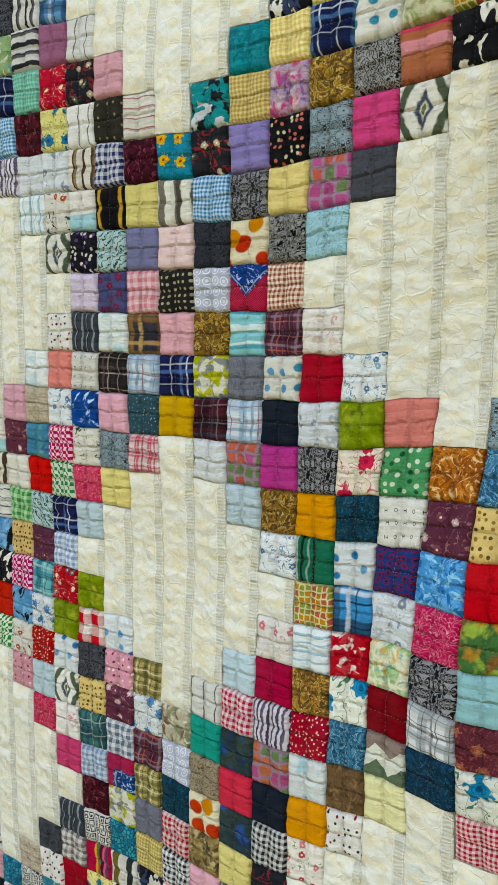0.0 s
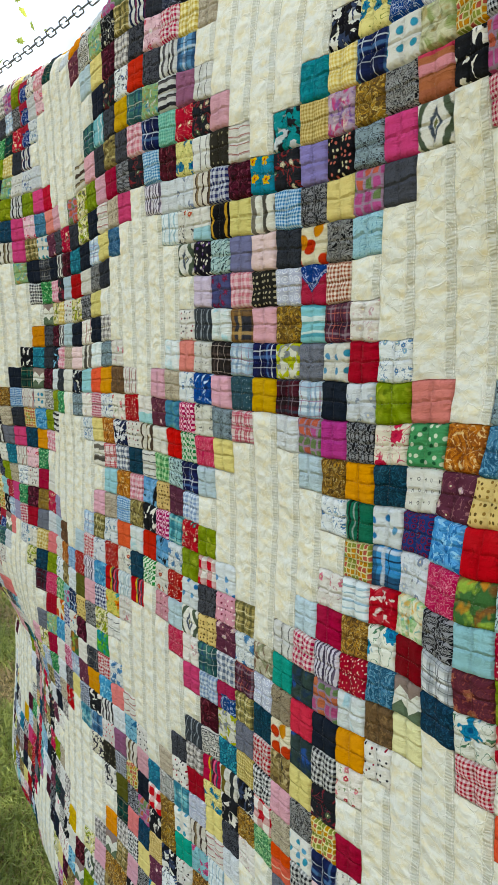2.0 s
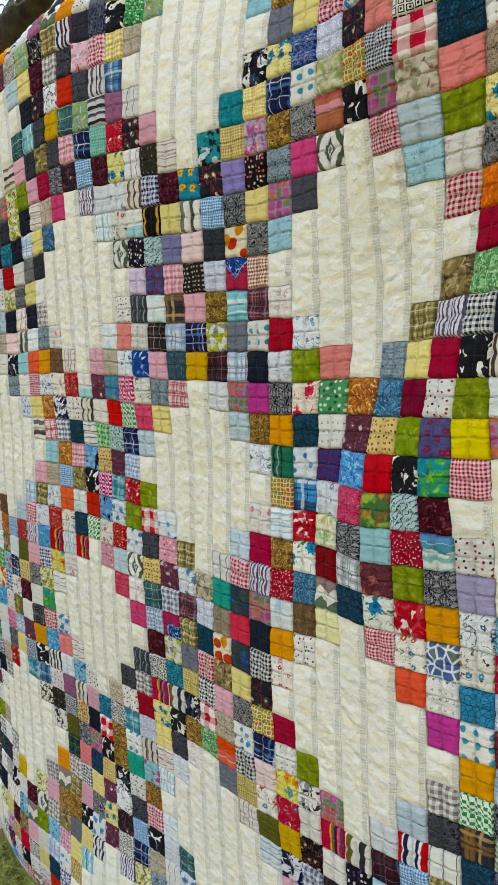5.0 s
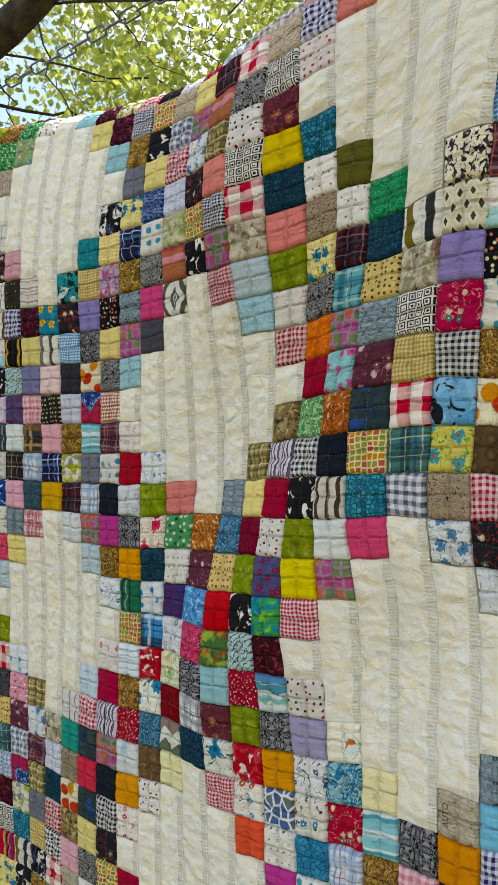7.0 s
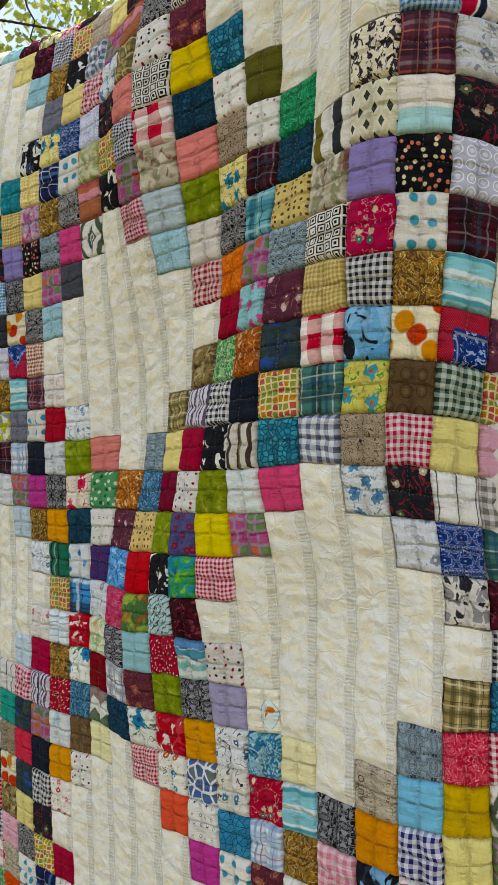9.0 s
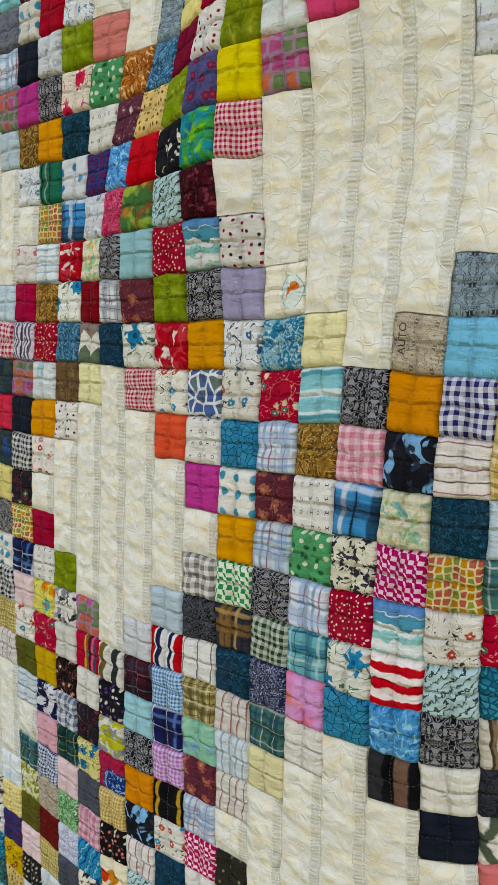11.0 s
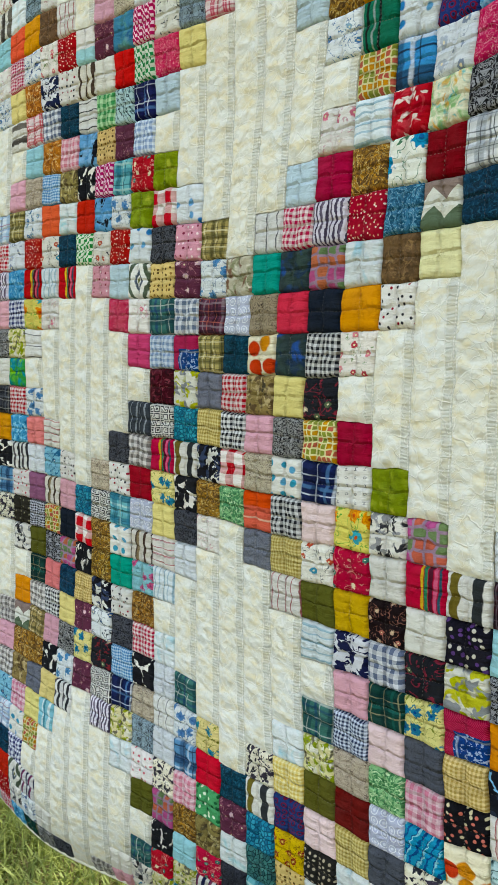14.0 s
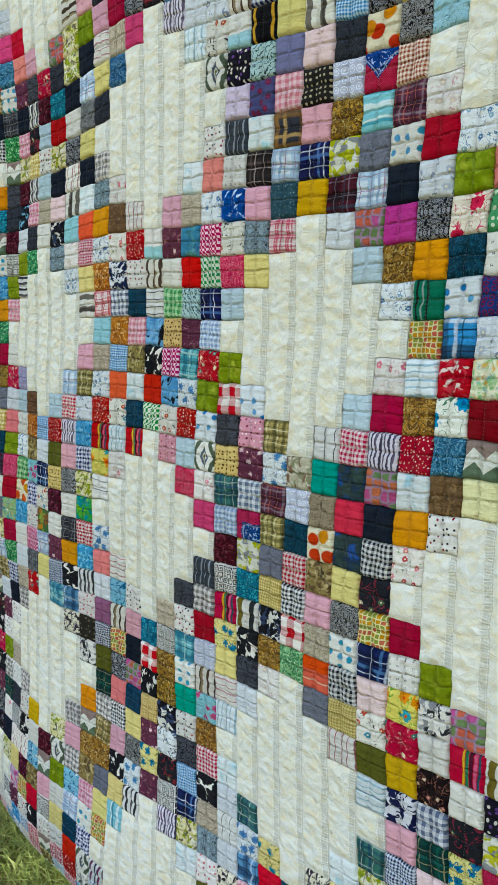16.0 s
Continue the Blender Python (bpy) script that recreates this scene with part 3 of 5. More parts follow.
    "lt": blotch("cream_dark_leaf_print", "e4dfc8", "e0dac0", "3a3440", "2a2a30", 5.0, 26.0), "wh": dots("white_tiny_hearts", "e3e2da", "c05060", "7a6a68", 3.4, 0.13, 0.7), "wd": dots("white_rose_dots", "e2dcd6", "c2606a", "b8485a", 4.2, 0.19, 0.5),
    "mc": gingham("mint_check", "8cc4b0", "5aa08c", 10), "mv": plain("mauve_cotton", "93607c"), "cg": blotch("faded_green_print", "c8c6a4", "8f9a62", "a89a6a", "6f6f4a", 2.2, 8.0), "bc": gingham("black_fine_check", "c9ccd4", "15171e", 11),
    "rw": gingham("large_red_check", "efe8e0", "c4233a", 1.7), "og": plain("dark_olive_cotton", "5b5a22"), "rb": bands("red_navy_ribbon_stripe", "dfe0e0", ((0.0, 0.2, "b02634"), (0.22, 0.38, "1c2340"), (0.62, 0.74, "1c2340"), (0.8, 1.0, "c03040"))),
    "kb": blotch("black_white_shapes", "14141a", "14141a", "d8d6cc", "34405a", 2.8, 40.0), "ba": scroll("navy_bandana_print", "1f3f80", "c2cfe2", 2.2, 0.72), "mq": bouquet("maroon_paisley", "5c2a34", "9a5a4a", "8a4a44", "c08a62", 1.7),
    "sb": bands("salmon_brown_bands", "a8664a", ((-0.1, 0.24, "a0604a"), (0.52, 0.74, "cf8a92"), (0.86, 1.1, "b8455a")), False), "bb": blotch("royal_blue_print", "17408c", "1c4a9a", "0f2f6c", "b8cfe4", 3.0, 14.0),
    "sd": dots("slate_dotted_print", "2c4a54", "a0b8ba", "5f8088", 9.0, 0.17, 0.9), "dp": plaid("dark_brown_plaid", "2c2624", "191616", "5a4c46", "a89a90", 1.3), "np": plaid("navy_blue_plaid", "1c2350", "12183a", "5a7fb0", "d6dce6", 1.1),
    "cu": blotch("chartreuse_abstract", "dedccb", "aeb22a", "8d9092", "c4c23a", 1.9, 30.0), "zf": stripes("violet_zebra_stripe", "d9d3dc", "4a4054", "6a5f72", 7.5, 0.45, 0.0, 0.10), "gg2": gingham("grey_blue_gingham", "dadcde", "5f6b80", 4.5),
    "bo": scroll("brown_line_floral", "a09078", "3d3229", 1.8, 0.72, False), "tb": bouquet("bright_tropical_print", "d9c86a", "e08a2c", "5fa03a", "c8452a", 1.3, "3fa0a8"), "bh": rings("brown_hexagon_print", "5c4a30", "2f2618", "6f5a3a", 3.0, 0.3, 0.30, 0.08),
    "gn": gingham("dark_green_gingham", "b6bfae", "24402f", 6), "gn2": gingham("bright_green_gingham", "b8d8a8", "3f8a4a", 4.5), "gf": swirl("soft_green_print", "4f8a58", "8fbf86", "2f6440", "c3dcae", 1.4), "ob": swirl("orange_brown_print", "b06a30", "8a4f28", "d69a52", "e0bf88", 1.0),
    "lg": blotch("light_blue_black_print", "6fa8d0", "86b8dc", "14181f", "5a94c0", 1.7, 26.0), "ap": bouquet("aqua_pink_print", "8fc4c9", "d2648c", "5f9aa0", "8a3c66", 1.9), "tc": gingham("tan_fine_check", "d9c68a", "a8904c", 11), "rg": gingham("red_fine_gingham", "e2c8c8", "ad1f3c", 10),
    "ht": hound("magenta_broken_check", "b01c58", "eec9d6"), "rq": plaid("red_white_plaid", "e6d2d0", "c42c40", "b01f34", "f0e6e2", 2.4), "P2": plain("orchid_cotton", "c24a94"), "cr": bouquet("white_red_flower_print", "e4dcc8", "cf3f4c", "c8606a", "a81f34", 1.2),
    "gr": dots("green_white_flower_print", "4f9a66", "d6e2c8", "1f5a36", 5.0, 0.28, 0.7), "c2": plain("dark_crimson_cotton", "7d1024"), "gx": hound("green_crosshatch_print", "d6e0cc", "2c8a48", 5.0), "rp": scroll("rose_paisley_print", "c23350", "e49aa4", 2.2, 0.72, False),
    "rp2": blotch("rose_leaf_print", "b0203c", "b8283f", "c8485a", "ead8d0", 2.2, 24.0), "bg": blotch("blue_green_watercolour", "4a86a8", "5f9a96", "3a6a9a", "7fb0b0", 2.2, 6.0), "Y2": plain("bright_yellow_cotton", "d8c11e"), "hl": bands("black_line_stripe", "e0dfd8", ((0.10, 0.15, "1c1c22"), (0.34, 0.39, "1c1c22"), (0.6, 0.65, "1c1c22"), (0.85, 0.9, "1c1c22")), False),
    "gst": bands("green_black_bands", "1d6a50", ((0.0, 0.12, "a8b0a8"), (0.18, 0.26, "16201e"), (0.34, 0.40, "8fa09a"), (0.46, 0.54, "16201e"))), "bfw": dots("white_blue_flower_print", "dde3e4", "3a78b8", "6aa0cc", 2.0, 0.22, 0.6), "nr": rings("navy_ring_print", "27386f", "6f1f34", "1a1c34", 5.5, 0.4, 0.20, 0.20),
    "gb3": blotch("green_blue_bright_print", "3f9a48", "1f8a94", "7fbf34", "176a8a", 2.0, 12.0), "bp2": plaid("blue_black_white_plaid", "4a94cc", "1c2230", "e0e6ea", "16181f", 0.9), "gc2": blotch("green_brown_fruit_print", "3f6a3a", "7d5a34", "8fae4a", "c08a3a", 1.6, 10.0),
    "pf": blotch("pastel_flower_print", "dcd8bc", "8fb87a", "6fb0a8", "dba85a", 3.6, 7.0), "sea": bands("sea_and_sand_print", "dfe6e2", ((0.30, 0.44, "8fc8c4"), (0.56, 0.80, "4f94ac"), (0.8, 1.1, "5f8fc0"), (-0.1, 0.10, "a8d0d0")), False, 0.10),
    "bfl": bouquet("white_blue_spray_print", "e2e3d6", "2f8fb4", "4f7a5a", "1f5f8a", 0.9), "gpl": plaid("grey_white_plaid", "d8dadb", "9aa0a6", "5a5f66", "3a3d42", 1.8), "w4": bouquet("white_flower_spot_print", "dfe4e2", "5f8fb8", "8a9aa8", "3f6a9a", 1.6),
    "fi": fish_print("cream_goldfish_print"), "pk": dots("pink_dark_dot_print", "d79aa6", "7d2438", "f0dcd8", 5.0, 0.20, 0.5), "tl": swirl("teal_leaf_print", "2f7fa0", "8fbfc6", "1f5f84", "c6dcdc", 1.2), "py": plain("pale_lemon_cotton", "e8e2b0"), "sk": plain("sky_blue_cotton", "78b8d6"),
    "tg": blotch("taupe_green_print", "b8b09a", "8a8a6a", "cfc8b4", "7a5a4a", 2.4, 12.0), "jg": plain("jade_green_cotton", "1f9c86"), "ds": blotch("slate_blue_dark_print", "2a3838", "33443f", "24344a", "2f4a86", 1.7, 10.0), "br": blotch("brown_mottled_print", "6a5038", "4f3c2a", "8a6c4c", "5a4430", 5.0, 8.0),
    "cb": crackle("blue_cobble_print", "4a62a0", "dfe3e4", "6f7a4a", 3.6, 0.12), "ES": crackle("teal_scale_print", "2f7f9e", "0e2f40", "3f92ae", 7.0, 0.06), "co": plain("coral_cotton", "e2604c"), "co2": plain("coral_pink_cotton", "dc4a5e"),
    "kbl": blotch("black_blue_angular_print", "16181f", "16181f", "7fb4d6", "2a3444", 1.8, 40.0), "hs": bands("cream_red_line_stripe", "e8e2d8", ((0.08, 0.12, "8a1f2c"), (0.28, 0.32, "1c1a20"), (0.48, 0.52, "8a1f2c"), (0.68, 0.72, "1c1a20"), (0.90, 0.94, "8a1f2c")), False),
    "rt": bands("red_and_many_stripes", "b01f34", ((0.42, 0.5, "d8b040"), (0.5, 0.62, "2f7a58"), (0.62, 0.74, "4a1626"), (0.74, 0.84, "c8607a"), (0.84, 0.92, "2a4a5a"))), "rws": bands("red_white_wave_stripe", "e8dcd8", ((0.02, 0.2, "bd1f38"), (0.36, 0.54, "bd1f38"), (0.7, 0.88, "bd1f38")), False, 0.05),
    "nv": scroll("navy_paisley_line_print", "27304e", "b4bccc", 2.4, 0.70, False), "po": blotch("pink_orange_watercolour", "d79ac8", "e0708a", "e8865a", "c05a9a", 1.2, 6.0), "sr": bands("salmon_red_bands", "dd6a58", ((0.30, 0.36, "f0c0a8"), (0.62, 1.1, "d9502c")), False),
    "bs": bands("black_brown_bands", "2b2b2e", ((0.34, 0.56, "0c0c0f"), (0.56, 0.84, "6f5446"), (0.84, 1.1, "0c0c0f"))), "lg3": gingham("lilac_gingham", "dcc4de", "b06ab4", 9), "pgb": blotch("pastel_green_blue_print", "8fc8a8", "a8d8b8", "7aa4d8", "5fae94", 1.4, 9.0),
    "kw": blotch("navy_white_splash_print", "dcdde0", "1c2244", "1c2244", "dcdde0", 3.0, 40.0), "bf2": sprig("black_rosebud_print", "1a1012", "8a5a50", "b06a62", "c8a890", 3.0, 0.86), "4s": gingham("navy_small_check", "c8d0dc", "26304e", 11), "yf": bouquet("yellow_red_flower_print", "d8b420", "8f2a24", "7a5a14", "e6cf6a", 2.2),
    "bst": stripes("blue_streak_print", "2f8fb4", "1f4f86", "8fd0d8", 6.0, 0.35, 0.3, 0.25), "rb2": plain("rust_red_cotton", "6a1c1c"), "dt": crackle("dark_teal_print", "2f5a5c", "12282c", "4f8a80", 9.0, 0.10), "LE": sprig("pale_grey_figure_print", "d5dadd", "8f99a8", "aab2be", "7f8aa0", 1.5, 0.94),
}
SISTERS = {"u": ("u", "u", "u2"), "Q": ("Q", "Q", "Q2", "Q3", "Q4", "k"), "D": ("D", "D", "D2", "D3"), "U": ("U", "U", "U2", "U3"), "N": ("N", "N", "N2", "N3"), "B": ("B", "B2", "B3"),
           "f": ("f", "f2", "f3"), "w": ("w", "w2", "w3"), "7": ("7", "7", "7b"), "8": ("8", "8", "8b"), "x": ("x", "x", "x2"), "p": ("p", "p", "p2"), "y": ("y", "y", "y2"),
           "W": ("W", "W", "W2"), "z": ("z", "z", "z2"), "J": ("J", "J", "J2")}


def cream_cloth():
    """Unbleached muslin; narrow greyer bands paint the shade of seam edges folded over beneath."""
    n = Nodes("cream_muslin")
    x, y = n.xy(n.uv("patch"))
    cloth = n.uv("cloth")
    warp = n.t.nodes.new("ShaderNodeVectorMath")
    warp.operation = "MULTIPLY_ADD"
    n.put(warp.inputs[0], n.noise(cloth, 2.2, 2.0, 0.0, 1))
    warp.inputs[1].default_value = (0.42, 0.42, 0)
    n.put(warp.inputs[2], cloth)
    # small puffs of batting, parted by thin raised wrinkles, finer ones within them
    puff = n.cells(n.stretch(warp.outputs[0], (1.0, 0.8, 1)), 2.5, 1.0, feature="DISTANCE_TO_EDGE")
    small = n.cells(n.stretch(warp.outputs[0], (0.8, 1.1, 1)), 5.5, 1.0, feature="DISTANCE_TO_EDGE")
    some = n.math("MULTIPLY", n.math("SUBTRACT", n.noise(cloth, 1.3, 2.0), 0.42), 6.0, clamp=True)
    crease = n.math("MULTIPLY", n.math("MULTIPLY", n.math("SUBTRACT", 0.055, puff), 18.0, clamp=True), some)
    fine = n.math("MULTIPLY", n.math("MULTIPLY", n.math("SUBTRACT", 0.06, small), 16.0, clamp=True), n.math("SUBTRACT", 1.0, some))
    dome = n.math("MINIMUM", puff, 0.30)
    seam_shade = n.band(x, 0.80, 1.2, 0.02)
    tone = n.math("MULTIPLY", n.math("SUBTRACT", n.noise(cloth, 0.5, 4.0), 0.40), 3.0, clamp=True)
    base = n.mix(tone, rgb("eceada"), rgb("e8eae2"))
    # warm blotches of sun coming through the batting, painted into the base colour
    sun_glow = n.math("MULTIPLY", n.math("SUBTRACT", n.noise(n.uv("cloth", (1.0, 1.6)), 2.4, 3.0), 0.44), 3.4, clamp=True)
    base = n.mix(n.math("MULTIPLY", sun_glow, 0.70), base, rgb("e8d79c"))
    # seam folds stop light from behind; that shade is put into the colour
    base = n.mix(n.math("MULTIPLY", seam_shade, 0.38), base, rgb("aeafa2"))
    # wrinkles painted lighter, for the light that thin batting lets through
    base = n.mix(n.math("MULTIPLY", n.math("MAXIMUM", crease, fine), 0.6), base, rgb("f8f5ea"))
    # thread of the two seam rows, small light stitches
    row = n.math("MAXIMUM", n.band(x, 0.775, 0.800, 0.012), n.band(x, 0.955, 0.985, 0.012))
    dash = n.math("GREATER_THAN", n.math("FRACT", n.math("MULTIPLY", y, 13.0)), 0.35)
    base = n.mix(n.math("MULTIPLY", n.math("MULTIPLY", row, dash), 0.85), base, rgb("f8f6ec"))
    weave = n.noise(n.uv("cloth", (50, 50)), 3.0, 2.0)
    base = n.mix(0.16, base, n.mix(weave, (0.3, 0.3, 0.3, 1), (0.8, 0.8, 0.8, 1)), "SOFT_LIGHT")
    # ladder-like puckers drawn in by the two rows of stitching, and soft pillows between
    wobble = n.noise(n.uv("cloth", (0.8, 2.0)), 2.0, 3.0)
    rung = n.math("SINE", n.math("ADD", n.math("MULTIPLY", y, 72.0), n.math("MULTIPLY", wobble, 14.0)))
    near = n.math("MAXIMUM", n.band(x, 0.77, 1.3, 0.05), n.math("MULTIPLY", n.math("SUBTRACT", 0.09, x), 11.0, clamp=True))
    rung = n.math("MULTIPLY", rung, n.math("ADD", n.math("MULTIPLY", near, 0.032), 0.002))
    pillow = n.noise(n.uv("cloth", (1.7, 2.2)), 1.6, 0.6, 0.15)
    crumple = n.noise(n.uv("cloth", (1.0, 1.1)), 4.6, 2.0, 0.3)
    height = n.math("ADD", n.math("ADD", n.math("MULTIPLY", pillow, 0.85), n.math("MULTIPLY", crumple, 0.20)), n.math("ADD", rung, n.math("MULTIPLY", row, -0.09)))
    height = n.math("ADD", height, n.math("ADD", n.math("MULTIPLY", dome, 0.50), n.math("MULTIPLY", n.math("ADD", crease, n.math("MULTIPLY", fine, 0.6)), 0.12)))
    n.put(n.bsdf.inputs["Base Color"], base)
    n.put(n.bsdf.inputs["Normal"], n.bump(height, 0.9, 0.0086))
    thin = n.t.nodes.new("ShaderNodeBsdfTranslucent")
    n.put(thin.inputs["Color"], base)
    both = n.t.nodes.new("ShaderNodeMixShader")
    both.inputs[0].default_value = 0.15
    n.t.links.new(n.bsdf.outputs[0], both.inputs[1])
    n.t.links.new(thin.outputs[0], both.inputs[2])
    n.t.links.new(both.outputs[0], n.t.nodes["Material Output"].inputs["Surface"])
    return n.mat


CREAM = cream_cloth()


def simple(name, colours, scale, roughness, bump=0.3, distance=0.01, stretch=(1, 1, 1), metallic=0.0):
    """A rough natural surface of two or three colours with grain at two sizes."""
    n = Nodes(name, roughness)
    m = n.t.nodes.new("ShaderNodeMapping")
    m.inputs["Scale"].default_value = stretch
    n.put(m.inputs[0], n.object_coords())
    big, small = n.noise(m.outputs[0], scale, 5.0), n.noise(m.outputs[0], scale * 9, 4.0)
    col = n.mix(n.math("MULTIPLY", n.math("SUBTRACT", big, 0.35), 3.2, clamp=True), rgb(colours[0]), rgb(colours[1]))
    col = n.mix(n.math("MULTIPLY", n.math("SUBTRACT", small, 0.5), 3.0, clamp=True), col, rgb(colours[-1]))
    n.put(n.bsdf.inputs["Base Color"], col)
    n.put(n.bsdf.inputs["Normal"], n.bump(n.math("ADD", big, n.math("MULTIPLY", small, 0.5)), bump, distance))
    n.bsdf.inputs["Metallic"].default_value = metallic
    return n.mat


def leafy(name, a, b, glow=0.45):
    """Thin leaves or blades that let light through; each differs a little."""
    n = Nodes(name, 0.5)
    g = n.t.nodes.new("ShaderNodeNewGeometry")
    col = n.mix(g.outputs["Random Per Island"], rgb(a), rgb(b))
    n.put(n.bsdf.inputs["Base Color"], col)
    thin = n.t.nodes.new("ShaderNodeBsdfTranslucent")
    n.put(thin.inputs["Color"], n.mix(0.5, col, rgb("c3c862")))
    both = n.t.nodes.new("ShaderNodeMixShader")
    both.inputs[0].default_value = glow
    n.t.links.new(n.bsdf.outputs[0], both.inputs[1])
    n.t.links.new(thin.outputs[0], both.inputs[2])
    n.t.links.new(both.outputs[0], n.t.nodes["Material Output"].inputs["Surface"])
    return n.mat


BARK = simple("bark", ("2a251e", "5a5040", "171411"), 9.0, 0.95, 1.0, 0.05, (1.6, 1.6, 0.5))
STEEL = simple("galvanised_steel", ("6a6d70", "4c5053", "3a342e"), 30.0, 0.38, 0.15, 0.001, (1, 1, 1), 0.9)
DARK_METAL = simple("dark_clip_plastic", ("1c1d20", "26272b", "17181a"), 20.0, 0.45)
ROPE = simple("cotton_rope", ("cfcabb", "b5ae9a", "dedace"), 60.0, 0.9, 0.5, 0.002)
LAWN = simple("lawn_soil", ("4a4a28", "75683f", "2a241a"), 1.9, 0.95, 0.9, 0.03)
PATH_GRAVEL = simple("pale_path", ("85786a", "94887a", "74685c"), 2.0, 0.95)
GRASS_GREEN = leafy("grass_blades", "344a1a", "949c52", 0.38)
GRASS_DRY = leafy("dry_grass_blades", "a08a60", "64543a", 0.25)
LEAF = leafy("maple_leaf", "4c6a22", "aebc54", 0.50)
FAR_LEAF = leafy("far_foliage", "38592a", "5e7d38", 0.3)


# ---- building helpers ----
def mesh_object(name, verts, faces, material, parent=None, label="", uvs=None, smooth=True, kind=""):
    me = bpy.data.meshes.new(name)
    me.from_pydata(verts, [], faces)
    if uvs:
        for layer, values in uvs.items():
            data = me.uv_layers.new(name=layer).data
            data.foreach_set("uv", np.asarray(values, dtype=np.float32).ravel())
    for m in material if isinstance(material, (list, tuple)) else (material,):
        me.materials.append(m)
    if smooth:
        me.polygons.foreach_set("use_smooth", [True] * len(me.polygons))
    me.update()
    ob = new(name, me)
    if parent is not None:
        ob.parent = parent
    return tagged(ob, label, kind=kind)


def part(name, bm, material, parent, label=""):
    me = bpy.data.meshes.new(name)
    bm.to_mesh(me)
    bm.free()
    me.materials.append(material)
    me.polygons.foreach_set("use_smooth", [True] * len(me.polygons))
    ob = new(name, me)
    ob.parent = parent
    return tagged(ob, label)


def tube(bm, points, radii, sides=10):
    """A tapered tube along points, added to bm."""
    rings = []
    for k, p in enumerate(points):
        ahead = Vector(points[min(k + 1, len(points) - 1)]) - Vector(points[max(k - 1, 0)])
        q = ahead.to_track_quat("Z", "Y")
        rings.append([bm.verts.new(Vector(p) + q @ Vector((math.cos(a) * radii[k], math.sin(a) * radii[k], 0)))
                      for a in (2 * math.pi * s / sides for s in range(sides))])
    for lower, upper in zip(rings, rings[1:]):
        for s in range(sides):
            bm.faces.new((lower[s], lower[(s + 1) % sides], upper[(s + 1) % sides], upper[s]))
    bm.faces.new(rings[0][::-1])
    bm.faces.new(rings[-1])


def bark_tube(bm, points, radii, sides=16, rough=0.14):
    """A trunk or limb with knots and furrows: rings laid close, each pushed in and out."""
    fine_points, fine_radii = [], []
    for (p, q), (r, s) in zip(zip(points, points[1:]), zip(radii, radii[1:])):
        for k in range(6):
            fine_points.append(tuple(Vector(p).lerp(Vector(q), k / 6)))
            fine_radii.append(r + (s - r) * k / 6)
    first = len(bm.verts)
    tube(bm, fine_points + [points[-1]], fine_radii + [radii[-1]], sides)
    bm.verts.ensure_lookup_table()
    for k in range(first, len(bm.verts)):
        v = bm.verts[k]
        ring = (k - first) // sides
        centre = Vector((fine_points + [points[-1]])[ring])
        bulge = noise.noise(v.co * 3.2) * rough + noise.noise(Vector((v.co.x * 14, v.co.y * 14, v.co.z * 4))) * rough * 0.7
        v.co = centre + (v.co - centre) * (1 + bulge)


# ---- the quilt's shape ----
CELL = 0.05                  # one patch, finished
ROW0 = 1.72                  # height of row 0
TOP = -9.0                   # row at which the quilt turns over the line
RADIUS = 0.065
LEFT, RIGHT, BOTTOM = -38.5, 14.5, 31.5


def step(x, a, b):
    x = min(max((x - a) / (b - a), 0.0), 1.0)
    return x * x * (3 - 2 * x)


def lerp_table(x, table):
    for (a, p), (b, q) in zip(table, table[1:]):
        if x <= b:
            return p + (q - p) * min(max((x - a) / (b - a), 0.0), 1.0)
    return table[-1][1]


def ripple(weights, a, b):
    """A smooth surface over the cloth from products of Chebyshev polynomials up to seventh degree."""
    ta, tb = [1.0, a], [1.0, b]
    for _ in range(6):
        ta.append(2 * a * ta[-1] - ta[-2])
        tb.append(2 * b * tb[-1] - tb[-2])
    return sum(w * ta[i] * tb[j] for w, (i, j) in zip(weights, ORDERS))


ORDERS = [(i, n - i) for n in range(8) for i in range(n + 1)]
STRETCH = (-0.0071, -0.0248, 0.0019, -0.0075, 0.0147, -0.0006, -0.0113, 0.0274, -0.0058, -0.0004, -0.0156, -0.0046, 0.0041, 0.0182, 0.0042, -0.0122, 0.0019, 0.0028, 0.0137, 0.0024, -0.0099, -0.0079, 0.0066, 0.0075, 0.0035, 0.0030, 0.0064, 0.0061, -0.0039, -0.0002, 0.0017, 0.0029, 0.0021, -0.0002, 0.0034, -0.0076)
BELLY = (0.0228, 0.0239, 0.0379, 0.0217, 0.0002, 0.0179, 0.0144, 0.0078, 0.0109, 0.0147, 0.0075, -0.0035, 0.0038, -0.0113, 0.0200, 0.0071, -0.0029, -0.0006, -0.0024, 0.0030, 0.0180, 0.0114, -0.0099, -0.0147, -0.0069, 0.0106, -0.0069, 0.0012, 0.0033, 0.0030, -0.0021, -0.0080, -0.0024, 0.0097, -0.0007, 0.0074)
SAG = (0.0058, 0.0223, 0.0252, 0.0053, 0.0234, -0.0008, 0.0021, 0.0196, 0.0018, -0.0000, 0.0013, 0.0106, -0.0116, -0.0143, -0.0040, 0.0004, 0.0043, -0.0014, -0.0008, -0.0036, -0.0070, -0.0020, 0.0061, 0.0016, -0.0071, -0.0049, 0.0073, 0.0027, -0.0001, 0.0041, 0.0050, -0.0015, -0.0044, -0.0021, 0.0024, -0.0019)

